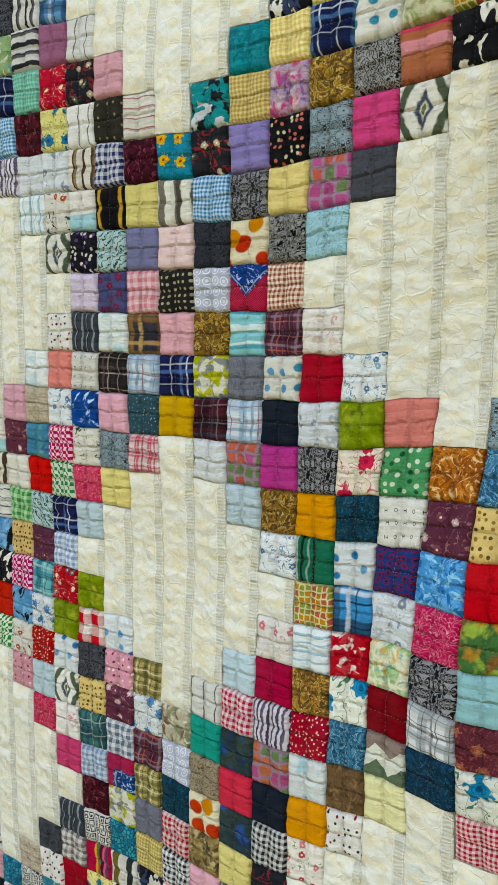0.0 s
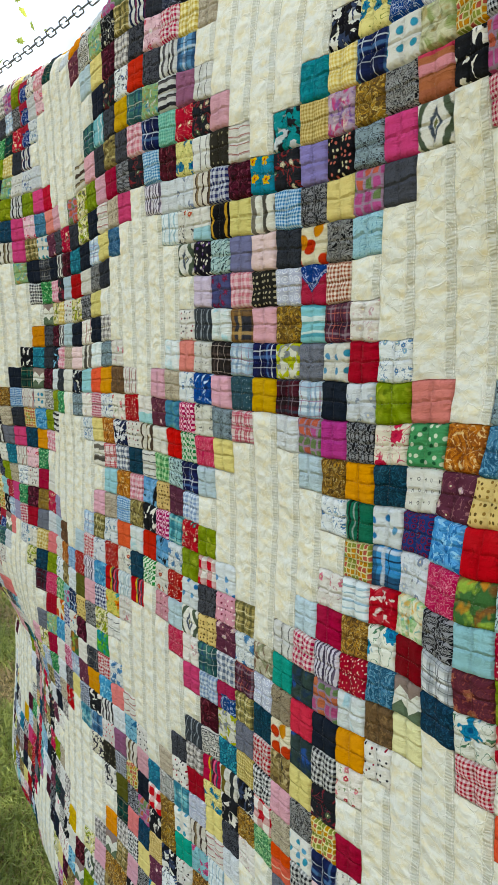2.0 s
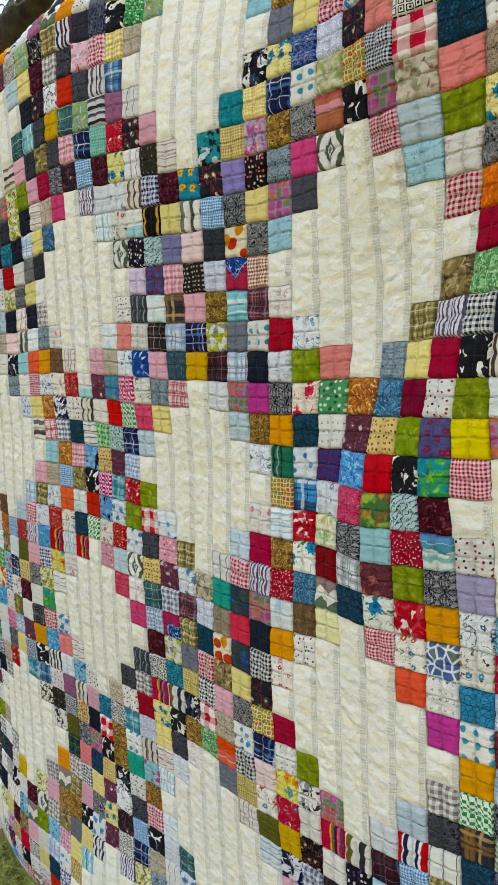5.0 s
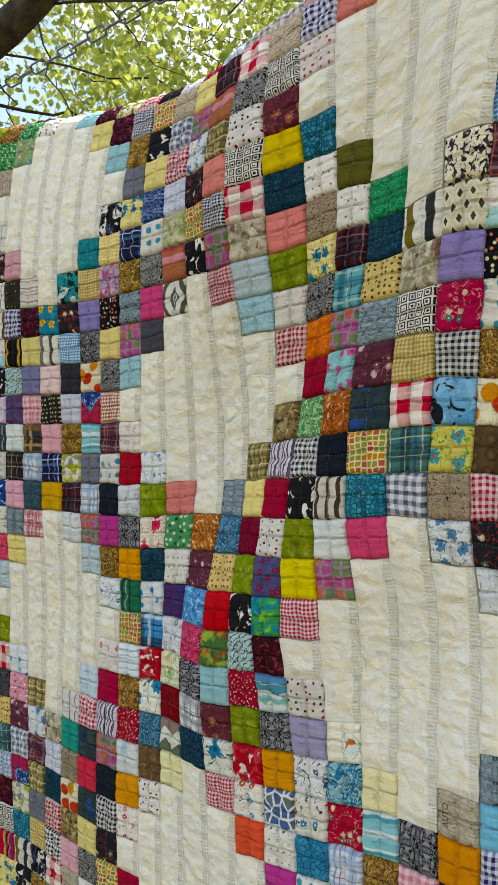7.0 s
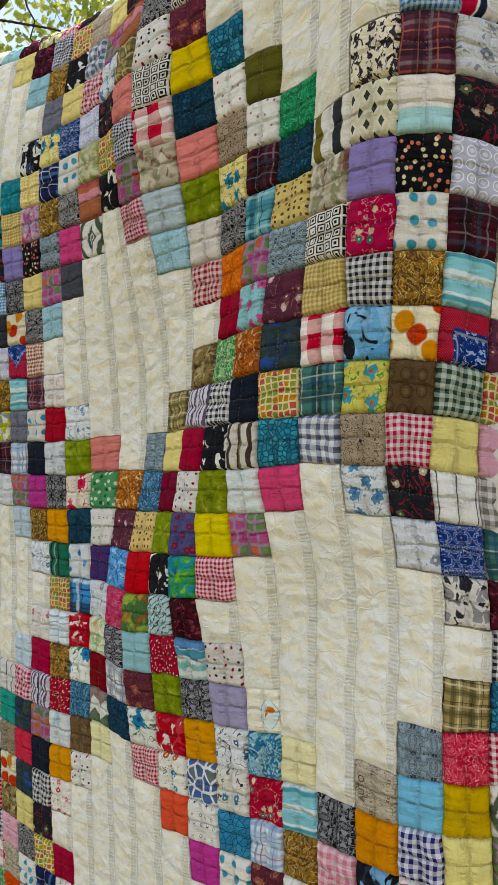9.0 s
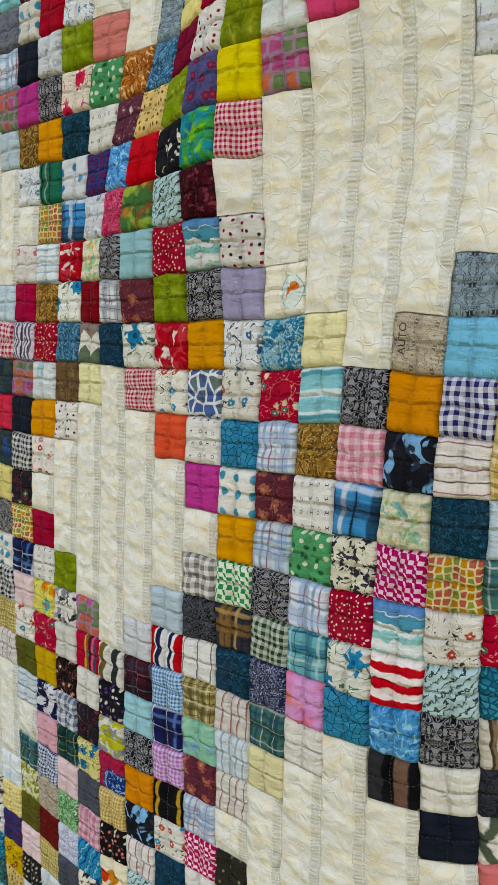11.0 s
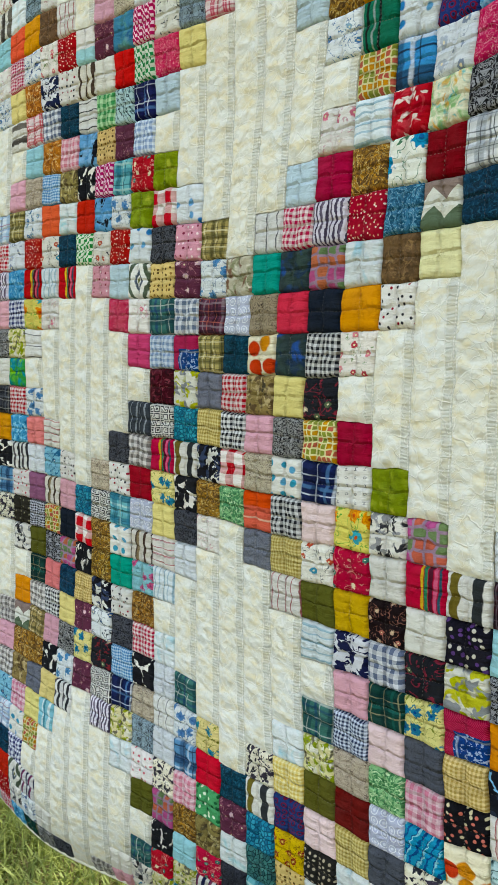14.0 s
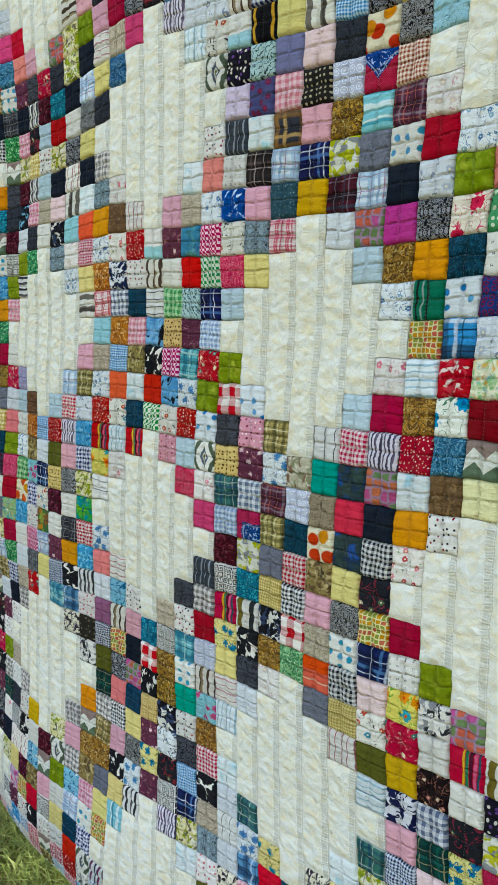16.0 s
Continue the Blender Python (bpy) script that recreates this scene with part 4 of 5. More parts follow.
# soft pleats: middle (column, row), half widths, and how far each pushes the cloth sideways, in depth and in height
PLEATS = (
    (3, 5, 1.4, 3.5, 0.0019, -0.0458, 0.0030),
    (6, -5, 1.4, 3.5, -0.0050, 0.0536, -0.0080),
    (0.5, 7, 1.4, 3.5, 0.0020, -0.0352, -0.0039),
    (0, 3, 1.4, 3.5, 0.0018, 0.0152, 0.0056),
    (1.5, -5, 1.4, 3.5, -0.0036, -0.0374, -0.0071),
    (-1, 11, 1.4, 8, -0.0102, 0.0072, 0.0011),
    (4.5, 3, 1.4, 3.5, 0.0004, -0.0272, -0.0005),
    (6.5, 9, 1.4, 3.5, -0.0016, -0.0006, 0.0072),
)


def hang(u, v):
    """How far the cloth strays from its true grid, in metres: sideways, in depth and in height."""
    a, b = (min(max(u, -20), 11) + 7.5) / 18.5, (min(max(v, -10), 32) - 11) / 21
    out = [ripple(STRETCH, a, b), ripple(BELLY, a, b), ripple(SAG, a, b)]
    for u0, v0, wide, tall, *push in PLEATS:
        near = math.exp(-((u - u0) / wide) ** 2 - ((v - v0) / tall) ** 2)
        if near > 0.001:
            out = [o + near * p for o, p in zip(out, push)]
    return out


def heading(u, v):
    """The way the cloth runs at column u going left: 0 straight on, positive towards the camera's side."""
    ridge = lerp_table(v, [(-11, -45.0), (0, -36.0), (3.5, -30.3), (5, -29.8), (9, -27.4), (15, -25.0), (20, -23.5), (32, -22.5)])
    crease = lerp_table(v, [(-11, -21.5), (2, -22.6), (8, -23.4), (16, -22.4), (32, -22.0)])
    depth = step(v, -10.0, -1.0)
    pleat = math.exp(-((u - crease) / 1.7) ** 2) * -14.0 * step(v, -9.0, 1.0) * (1 - 0.75 * step(v, 10.0, 17.0))
    out = step(u, crease + 0.8, crease - 2.4) * 20.0 * (1 - step(v, 12.0, 20.0))
    back = step(u, ridge + 2.6, ridge - 2.6) * lerp_table(v, [(0, -29.0), (5, -32.0), (11, -24.0), (16, -15.0), (20, -9.0), (32, -8.0)])
    fold = math.exp(-((u - 4.7) / 1.1) ** 2) * -30.0 + math.exp(-((u - 0.5) / 3.0) ** 2) * 7.0
    fold *= step(v, -9.5, -4.0) * (1 - step(v, 3.0, 7.0))
    return radians((out + back) * depth + pleat + fold + 2.2 * math.sin(u * 0.55 + v * 0.05) * step(v, -10, 4))


FINE = 4
RAILS = {}


def rail(vk):
    """Plan line of the cloth along one row, walked from column 0 both ways: (x, y, heading) at quarter columns."""
    if vk not in RAILS:
        v = vk / FINE
        line = {0: (0.0, 0.0)}
        for sign, last in ((-1, int((LEFT - 2) * FINE)), (1, int((RIGHT + 2) * FINE))):
            x = y = 0.0
            k = 0
            while k != last:
                h = heading((k + 0.5 * sign) / FINE, v)
                x += sign * CELL / FINE * math.cos(h)
                y += (1 if sign > 0 else -1) * CELL / FINE * math.sin(h)
                k += sign
                line[k] = (x, y)
        RAILS[vk] = line
    return RAILS[vk]


def plan(u, v):
    v = min(max(v, -11), 32)
    vk, vf = math.floor(v * FINE), v * FINE - math.floor(v * FINE)
    uk, uf = math.floor(u * FINE), u * FINE - math.floor(u * FINE)
    out = [0.0, 0.0]
    for row, wr in ((vk, 1 - vf), (vk + 1, vf)):
        line = rail(row)
        for col, wc in ((uk, 1 - uf), (uk + 1, uf)):
            p = line[col]
            out[0] += p[0] * wr * wc
            out[1] += p[1] * wr * wc
    return out


def top_row(u):
    """The row that lies on the line; the quilt was laid a little unevenly over it."""
    return lerp_table(u, [(-40, -11.8), (-34, -11.05), (-28, -10.15), (-24, -9.65), (-20, -9.35), (-18, -9.1), (-15.5, -9.35), (-8, -9.1), (0, -8.7), (4.6, -9.1), (12, -9.2)])


def cloth_point(u, v):
    """The quilt's mid surface."""
    TOP = top_row(u)
    dx, dy, dz = hang(u, max(v, TOP))
    x, y = plan(u, v if v >= TOP else min(2 * TOP - v - 4.1, 31.0))
    wave = 0.003 * math.sin(u * 0.9 + v * 0.21)
    y += dy
    if v >= TOP:
        y += wave * step(v, TOP, TOP + 4)
        return Vector((x + dx, y, ROW0 - v * CELL + dz))
    z = ROW0 - TOP * CELL + dz
    arc = (TOP - v) * CELL / RADIUS
    if arc < math.pi:
        return Vector((x + dx, y + RADIUS - RADIUS * math.cos(arc), z + RADIUS * math.sin(arc)))
    down = (arc - math.pi) * RADIUS
    return Vector((x + dx, y + 2 * RADIUS + 0.02 * math.sin(u * 0.4) * min(down * 4, 1), z - down))


def cloth_normal(u, v):
    e = 0.2
    du = cloth_point(u + e, v) - cloth_point(u - e, v)
    dv = cloth_point(u, v + e) - cloth_point(u, v - e)
    return dv.cross(du).normalized() * -1 if dv.cross(du).y > 0 and v > TOP else dv.cross(du).normalized()


def is_cream(c, r):
    """The pieced diamonds: the same step pattern every fourteen columns, offset by half every seven rows."""
    for j in range(-6, 8):
        dr = abs(r - 7 * j)
        if dr <= 3:
            m = (c - (7 if j % 2 else 0) + 7) % 14 - 7
            if abs(m) + dr <= 3:
                return True
    return False


# ---- the quilt: which fabric lies where ----
# one letter a patch; each run begins at the column named before it
CHART = {
    -10: ((-6, "amU1QwF899p"),),
    -9: ((-5, "ym2OAy7sA8s"),),
    -8: ((-18, "lym9Qp1UA"), (-4, "auK9x7DSh")),
    -7: ((-17, "nQwrQzB"), (-3, "ey1wVdq")),
    -6: ((-18, "6JQY6MzqI"), (-4, "NUHLQsSYE"), (10, "a")),
    -5: ((-19, "zpkuQ57TFGp"), (-5, "Ty7iAO21tfg"), (9, "3r")),
    -4: ((-20, "xUgpcDQ3mUIQj"), (-6, "NVxuDsKxAsAh+"), (8, "d7L")),
    -3: ((-20, "kUnjAP"), (-13, "zLLz4mEQvNQPX"), (1, "1LgU7tzDWQ")),
    -2: ((-23, "nzmEn8yB"), (-12, "IfWkyA3Dyxk"), (2, "BWD6UAvNL")),
    -1: ((-24, "+5QlcWDk"), (-11, "XNJepkUDB"), (3, "1oxBSFi7")),
    0: ((-23, "UUdUDy"), (-10, "vq5VL^0"), (4, "cxqV2uJ")),
    1: ((-22, "zlnjn9"), (-11, "dzf7puJ7W"), (3, "u+uQ1BUH")),
    2: ((-23, "N5ApzaDW"), (-12, "wsh787Ueicw"), (2, "Vz2nO6MQ6")),
    3: ((-24, "mlGWKasYQj"), (-13, "pDwnpkY78nLgs"), (1, "AycKAE9Q1y")),
    4: ((-20, "QW1BwRlqBRfA1"), (-6, "LxPDF+uBmdgWP"), (8, "wQI")),
    5: ((-30, "lNAkObgz"), (-19, "wyu9dzWr+Fy"), (-5, "luothqUgNYx"), (9, "LH")),
    6: ((-28, "ePto5"), (-18, "zV9tI+J7l"), (-4, "wGwNbrKM1"), (10, "f")),
    7: ((-28, "Ejp+"), (-17, "au5bUq8"), (-3, "O8LFMJm")),
    8: ((-28, "AwdcW"), (-18, "pA3VWR9Fg"), (-4, "WlFMDaRMd"), (10, "V")),
    9: ((-27, "+muF"), (-19, "8VWsarBwgsw"), (-5, "lcufc9qgDvf"), (9, "QF")),
    10: ((-26, "ceLlQ"), (-20, "l1WRwt+fRwQ5V"), (-6, "I1zRBCtfFowBy"), (8, "Ab")),
    11: ((-22, "bRZbuJjJ"), (-13, "5lXUqwATQxwuy"), (1, "1fwfFJDo4")),
    12: ((-22, "ulgp4UW"), (-12, "FW697LAsnod"), (2, "shE8u5Nj")),
    13: ((-22, "p7UDUI"), (-11, "PlHVtUQ2f"), (3, "Piqh8Mt")),
    14: ((-22, "4WmW+"), (-10, "mUe1uyQ"), (4, "o8+fRO6")),
    15: ((-21, "uW71w"), (-11, "zSEV2pDOc"), (3, "9+D8RJf")),
    16: ((-20, "qoBsj"), (-12, "Q9mzNsAi6hg"), (2, "lQ767f1J")),
    17: ((-15, "d"), (-13, "AdcUKu+s2WMfx"), (1, "LjItBxEbD")),
    18: ((-15, "pESmLyQW"), (-6, "eyfFA7z73Vj6W"), (8, "kW")),
    19: ((-15, "nsuiAjl"), (-5, "jgYQWNa6MJy")),
    20: ((-16, "DxKuTxJ"), (-4, "Jd9QUD5qj")),
    21: ((-17, "GstyKdU"), (-3, "pQUHok8")),
    22: ((-17, "92yqwk1w"), (-4, "64peVBfRQ")),
    23: ((-17, "VpDUq8KL6"), (-5, "wUA+5NItJUg")),
    24: ((-17, "uKwqSZuIfU"), (-6, "dygmLEUJ1E6wP")),
    25: ((-17, "eyz"), (-13, "ZUDLBrtzNWyQd"), (1, "4FfMKU")),
    26: ((-17, "yJ"), (-12, "whJ5+qEYVwz"), (2, "ByTg")),
    27: ((-11, "gquYwFEUF"), (3, "JT")),
    28: ((-10, "KaFQJqb"),),
    29: ((-11, "6FUZRQ+pg"),),
    30: ((-12, "WfUEONCR+j"),),
    31: ((-13, "9pfMRbAC+q"),),
}

# closer reading of the patches that the camera passes nearest; "." keeps the letter above
CLOSER = {
    -9: (-5, "y m bc O A y 7 rw A 4 s"),
    -8: (-4, "a u K gg2 x sb D2 S wd"),
    -7: (-3, "e y 1 w4 V d mq"),
    -6: (-11, "mv I # # # # # kb yb ba ci Q2 s S Y2 E"),
    -5: (-13, "np mc F Q2 p # # # T y2 np i cg O bc rw t wh og # # # 3 rb"),
    -4: (-13, "3 m yb I db j # tk tc x2 u D2 sb K x tg s bo wh gl # lt 7b LE"),
    -3: (-13, "zf L LE z2 4 m tf Q2 lv bf ip P X # rg l g yb 7 t ow lz wa Q2"),
    -2: (-12, "ls f wa gs y wg 3 D y x cf # # # as W2 D2 J2 be tg lv bf ci"),
    -1: (-11, "X bk ad vg pp k op D2 as # # # # # 1 or x ip S F i 7"),
    0: (-10, "lp pn 5 dc ci ^ 0 # # # # # # # c ap q tc 2 u J"),
    1: (-11, "d gv aw bn p u J 7b W2 # # # # # u2 gf ob ds rw lg op H"),
    2: (-12, "aw s h dp 8 np cu e i c w # # # V zf 2 n O 6 tb bh gn"),
    3: (-13, "p A w bb p sd Y 7 8 n LE g s # ip y c K z2 E gg2 bo 1 y"),
    4: (-13, "q bg ht f ip rq # L x P2 D cr gr ob B2 c2 d g aw P # w4 Q2 I"),
    5: (-12, "r gx rp y # # # l u o t h q be g pn Y2 x # # # LE ba"),
    6: (-14, "hl gn2 ad np l # # # # # w gst bfw nr b r K gb3 rg"),
    7: (-14, "lg be q 8b # # # # # # # O bp2 LE rp gc2 ad m"),
    8: (-14, "K ht J2 F g # # # # # W2 ls rp2 pf D a R sea d # # # # # V"),
    9: (-13, "lg w4 g rw bfw # # # l c u bfl c2 gpl mq g D v fi # # # ip rp"),
    10: (-14, "gx f R bfw Q pk V # I 1 zf R B2 C t bfl rp2 o w2 tl py # A sk"),
    11: (-13, "pk l X be q w4 tg jg ds x aw br py # rg f cb f F J D o 4"),
    12: (-12, "rp W2 6 gg2 7b ci bo co2 n o d # # # co h ES 8 u 5 kbl hs"),
    13: (-11, "P 8b H V t op ds 2 f2 # # # # # P2 i mq h bp2 pf t"),
    14: (-10, "m cu e 1 u2 y Q2 # # # # # # # o 8 gr lt ht O 6"),
    15: (-11, "gv S E tc 2 p D2 O c # # # # # 9 gx D 8 R sea f"),
    16: (-12, "Q 9 rt ow kb rw A i np h g # # # l Q bn gn J2 bfl rws ad"),
    17: (-13, "A d c yb K u gf sr 2 pp tb f3 x # L rb I t nv po ES b D"),
    18: (-15, "p E S J2 ci y Q W2 # e tc f F W rt ow 7 3 V j 6 W # bs"),
    19: (-15, "n rw u i z2 j L # # # j og Y bf2 W bk a np pgb ls py"),
    20: (-16, "D x K u jg ap ls # # # # # ls kw gg2 Q2 cu D lg3 mq j"),
    21: (-17, "G s t tc kb d u # # # # # # # p G yb H o gs 8"),
    22: (-17, "9 2 y q w2 Q 1 aw # # # # # 6 4s pp cf tc kbl f ht db"),
    23: (-17, "V p D2 yb Q2 3 K L 6 # # # aw U A gf 5 bf j t wa U og"),
    24: (-17, "u K w4 q S np A I w4 yb # lt y2 og rb2 ci bst op ad 1 tf 6 aw rp2"),
    25: (-17, "e y z # zf U ip L B3 r t ow nr pp tc cf lt # 4 f2 f tb K"),
    26: (-12, "aw wd lt 5 gr q E yf dc aw z # # # B2 y tb"),
    27: (-11, "og x u u2 aw dt be aw rp2"),
}
FARTHER = {
    2: (-23, "kbl 5 A pp wg aw ip W2"),
    3: (-23, "L k W kb a co o br j"),
    4: (-20, "ip W2 rg w3 f2 R wa"),
    5: (-19, "w y ob kw d z2 W"),
    6: (-18, "wg rq gg2 t"),
    7: (-17, "a ob 5"),
    8: (-18, "p A 3 u2"),
    9: (-19, "8 V w co aw r"),
    10: (-22, "br # l 1 LE R f t"),
    11: (-22, "ob 3 R zf b rt ls rt ls"),
    12: (-23, "w u2 L og p 4 tb W2"),
    13: (-24, "rp gn2 ap np be D2 U I"),
    14: (-23, "op 4 f m W gb3"),
    15: (-24, "M b d gc2 W Q3 1 w4"),
    16: (-23, "W ht 8 q o b s j"),
    17: (-20, "4s K z L B d"),
    18: (-18, "wd mv z2"),
    19: (-19, "lt db bc O"),
    20: (-18, "f3 og"),
}
SCRAPS = "WWwwLLlIjJaabBBnnttENNppPssrcmmRRFFoyyYggGvqqeekkKK1123345678899VVDDDSXdddiizzZfffuuUUxxOMCHAAQQQQhh++"

pick_rng = random.Random(11)
FABRIC_AT = {(c, r): pick_rng.choice(SCRAPS) for r in range(-17, 32) for c in range(-38, 15)}
for r, runs in CHART.items():
    for first, letters in runs:
        for k, letter in enumerate(letters):
            FABRIC_AT[first + k, r] = letter
for place, letter in FABRIC_AT.items():
    FABRIC_AT[place] = pick_rng.choice(SISTERS.get(letter, (letter,)))
for r, (first, codes) in (*FARTHER.items(), *CLOSER.items()):
    for k, code in enumerate(codes.split()):
        if code not in ".#":
            FABRIC_AT[first + k, r] = code

# ---- the quilt: patches ----
quilt = tagged(new("patchwork_quilt"), "hand-pieced scrap quilt with cream diamonds, draped over a clothesline", "quilt")
ACROSS = (-0.5, -0.45, -0.34, -0.17, 0.0, 0.17, 0.34, 0.45, 0.5)
RISE = {0.5: -0.70, 0.45: 0.42, 0.34: 0.92, 0.17: 0.98, 0.0: 0.24}
PUFF = 0.0052
jitter = random.Random(5)


def sewn_point(u, v):
    """A point of the cloth, with the small wander of hand-sewn seams."""
    q = Vector((u * 1.3, v * 1.3, 4.0))
    q2 = Vector((u * 3.7, v * 3.7, 9.0))
    return cloth_point(u + 0.052 * noise.noise(q) + 0.03 * noise.noise(q2), v + 0.052 * noise.noise(q + Vector((31, 0, 0))) + 0.03 * noise.noise(q2 + Vector((0, 17, 0))))


def patch_mesh(c, r):
    """Corners, faces and cloth coordinates of one puffed patch with a quilted cross."""
    verts, local = [], []
    lean = (jitter.uniform(-0.03, 0.03), jitter.uniform(-0.03, 0.03))
    grow = jitter.uniform(0.75, 1.25)
    out = cloth_normal(c, r)
    wob = [jitter.uniform(-0.025, 0.025) for _ in range(2)]
    for b in ACROSS:
        for a in ACROSS:
            low, high = sorted((RISE[abs(a)], RISE[abs(b)]))
            h = PUFF * grow * (low if low <= 0.42 else low * high)
            seam = max(low, 0.0)
            p = sewn_point(c + a, r + b)
            h += 0.0012 * noise.noise(p * 55) * seam
            verts.append(p + out * h)
            local.append((a + 0.5, 0.5 - b))
    faces, patch_uv, cloth_uv = [], [], []
    n = len(ACROSS)
    turn = jitter.choice((0, 0, 0, 1)) * math.pi / 2 + jitter.uniform(-0.06, 0.06)
    ox, oy = jitter.uniform(0, 9), jitter.uniform(0, 9)
    ct, st = math.cos(turn), math.sin(turn)
    for j in range(n - 1):
        for i in range(n - 1):
            f = (j * n + i, (j + 1) * n + i, (j + 1) * n + i + 1, j * n + i + 1)
            faces.append(f)
            for k in f:
                x, y = local[k]
                patch_uv.append((x, y))
                cloth_uv.append((x * ct - y * st + ox, x * st + y * ct + oy))
    return verts, faces, patch_uv, cloth_uv


LETTERS = list(FABRIC)
rest = ([], [], [], [], [])
for r in range(-17, 32):
    for c in range(-38, 15):
        if is_cream(c, r):
            continue
        verts, faces, patch_uv, cloth_uv = patch_mesh(c, r)
        letter = FABRIC_AT[c, r]
        if -6 <= c <= 8 and -6 <= r <= 20:
            mesh_object("patch", verts, faces, FABRIC[letter], quilt, uvs={"patch": patch_uv, "cloth": cloth_uv})
        else:
            base = len(rest[0])
            rest[0].extend(verts)
            rest[1].extend([tuple(k + base for k in f) for f in faces])
            rest[2].extend(patch_uv)
            rest[3].extend(cloth_uv)
            rest[4].extend([LETTERS.index(letter)] * len(faces))
many = mesh_object("patch_field", rest[0], rest[1], [FABRIC[k] for k in LETTERS], quilt, "small cotton patches of many prints",
                   {"patch": rest[2], "cloth": rest[3]}, kind="stuff")
many.data.polygons.foreach_set("material_index", rest[4])
many.data.update()

# ---- the quilt: cream strips of the diamonds ----
SIDE = (-0.5, -0.43, -0.30, -0.10, 0.10, 0.28, 0.36, 0.43, 0.5)


def cream_strip(c, first, last):
    """One strip of muslin, puckered like a ladder between its seams."""
    count = (last - first + 1) * 9
    verts, local = [], []
    for j in range(count + 1):
        v = first - 0.5 + j / 9
        out = cloth_normal(c, v)
        end = min(j, count - j) / 9
        for a in SIDE:
            seam = (1 - (2 * a) ** 8) * min(1.0, end * 5)
            band = 0.85 if a > 0.3 else 1.0
            ladder = noise.noise(Vector((c * 3.1 + a * 0.9, v * 3.4, 2.0))) * 0.0022 + noise.noise(Vector((c + a * 2.2, v * 7.5, 7.0))) * 0.0010
            p = sewn_point(c + a, v)
            verts.append(p + out * (seam * (PUFF * 0.75 * band + ladder) + (0.0004 if abs(a) == 0.5 else 0.0)))
            local.append((a + 0.5, v))
    n = len(SIDE)
    faces, patch_uv, cloth_uv = [], [], []
    ox, oy = jitter.uniform(0, 9), jitter.uniform(0, 9)
    for j in range(count):
        for i in range(n - 1):
            f = (j * n + i, (j + 1) * n + i, (j + 1) * n + i + 1, j * n + i + 1)
            faces.append(f)
            for k in f:
                patch_uv.append((local[k][0], -local[k][1]))
                cloth_uv.append((local[k][0] + ox, -local[k][1] + oy))
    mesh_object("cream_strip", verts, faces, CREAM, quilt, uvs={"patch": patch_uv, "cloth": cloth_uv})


for c in range(-38, 15):
    r = -17
    while r < 32:
        if is_cream(c, r):
            end = r
            while end + 1 < 32 and is_cream(c, end + 1):
                end += 1
            cream_strip(c, r, end)
            r = end
        r += 1


# the one printed word that can be read, on the newspaper print
lettering = bpy.data.curves.new("lettering", "FONT")
lettering.body, lettering.size, lettering.align_x, lettering.align_y = "AUTO", 0.0095, "CENTER", "CENTER"
flat = new("lettering", lettering)
word_mesh = bpy.data.meshes.new_from_object(flat.evaluated_get(bpy.context.evaluated_depsgraph_get()))
bpy.data.objects.remove(flat)
INK = simple("brown_ink", ("2e2622", "3a302a", "241d19"), 60.0, 0.9)
word_mesh.materials.append(INK)
word = new("printed_word", word_mesh)
word.parent = quilt
spot = cloth_point(7.80, 9.95)
word.matrix_basis = Matrix.Translation(spot + cloth_normal(7.80, 9.95) * 0.0085) @ pose(0, 0, 0, 90, -90, 0)
tagged(word, "dark brown printed word on newspaper cotton")


# ---- the quilt: lining behind, hem, and the half that hangs down at the back ----
def sheet(name, rows, back, material, label):
    verts, faces = [], []
    cols = np.arange(LEFT, RIGHT + 0.01, 1.0)
    for v in rows:
        for u in cols:
            verts.append(cloth_point(u, v) - cloth_normal(u, v) * back)
    n = len(cols)
    for j in range(len(rows) - 1):
        for i in range(n - 1):
            faces.append((j * n + i, j * n + i + 1, (j + 1) * n + i + 1, (j + 1) * n + i))
    uv = [(verts[k].x * 20, verts[k].z * 20) for f in faces for k in f]
    return mesh_object(name, verts, faces, material, quilt, label, {"patch": uv, "cloth": uv})


sheet("lining", [v for v in np.arange(-8.5, 31.6, 1.0)], 0.007, FABRIC["W"], "off-white cotton lining")
sheet("back_half", [v for v in np.arange(-17.5, -40.0, -1.0)], 0.0, CREAM, "half of the quilt hanging behind the line")


def hem(name, points):
    bm = bmesh.new()
    tube(bm, points, [0.0055] * len(points), 8)
    part(name, bm, CREAM, quilt, "narrow cream binding")


hem("binding", [cloth_point(u, BOTTOM) - Vector((0, -0.003, 0.002)) for u in np.arange(LEFT, RIGHT + 0.1, 0.5)])
hem("binding", [cloth_point(RIGHT, v) for v in np.arange(TOP, BOTTOM + 0.1, 0.5)])
hem("binding", [cloth_point(LEFT, v) for v in np.arange(TOP, BOTTOM + 0.1, 0.5)])


# ---- clothesline, clip and chain ----
def line_height(x):
    _, _, dz = hang(x / CELL, TOP)
    return ROW0 - top_row(x / CELL) * CELL + dz


rope = tagged(new("clothesline"), "white cotton rope stretched under the draped quilt", "clothesline")
bm = bmesh.new()
pts = [(x, RADIUS, line_height(x) + RADIUS - 0.012) for x in np.arange(-4.1, 2.6, 0.1)]
tube(bm, pts, [0.005] * len(pts), 8)
part("rope", bm, ROPE, rope)


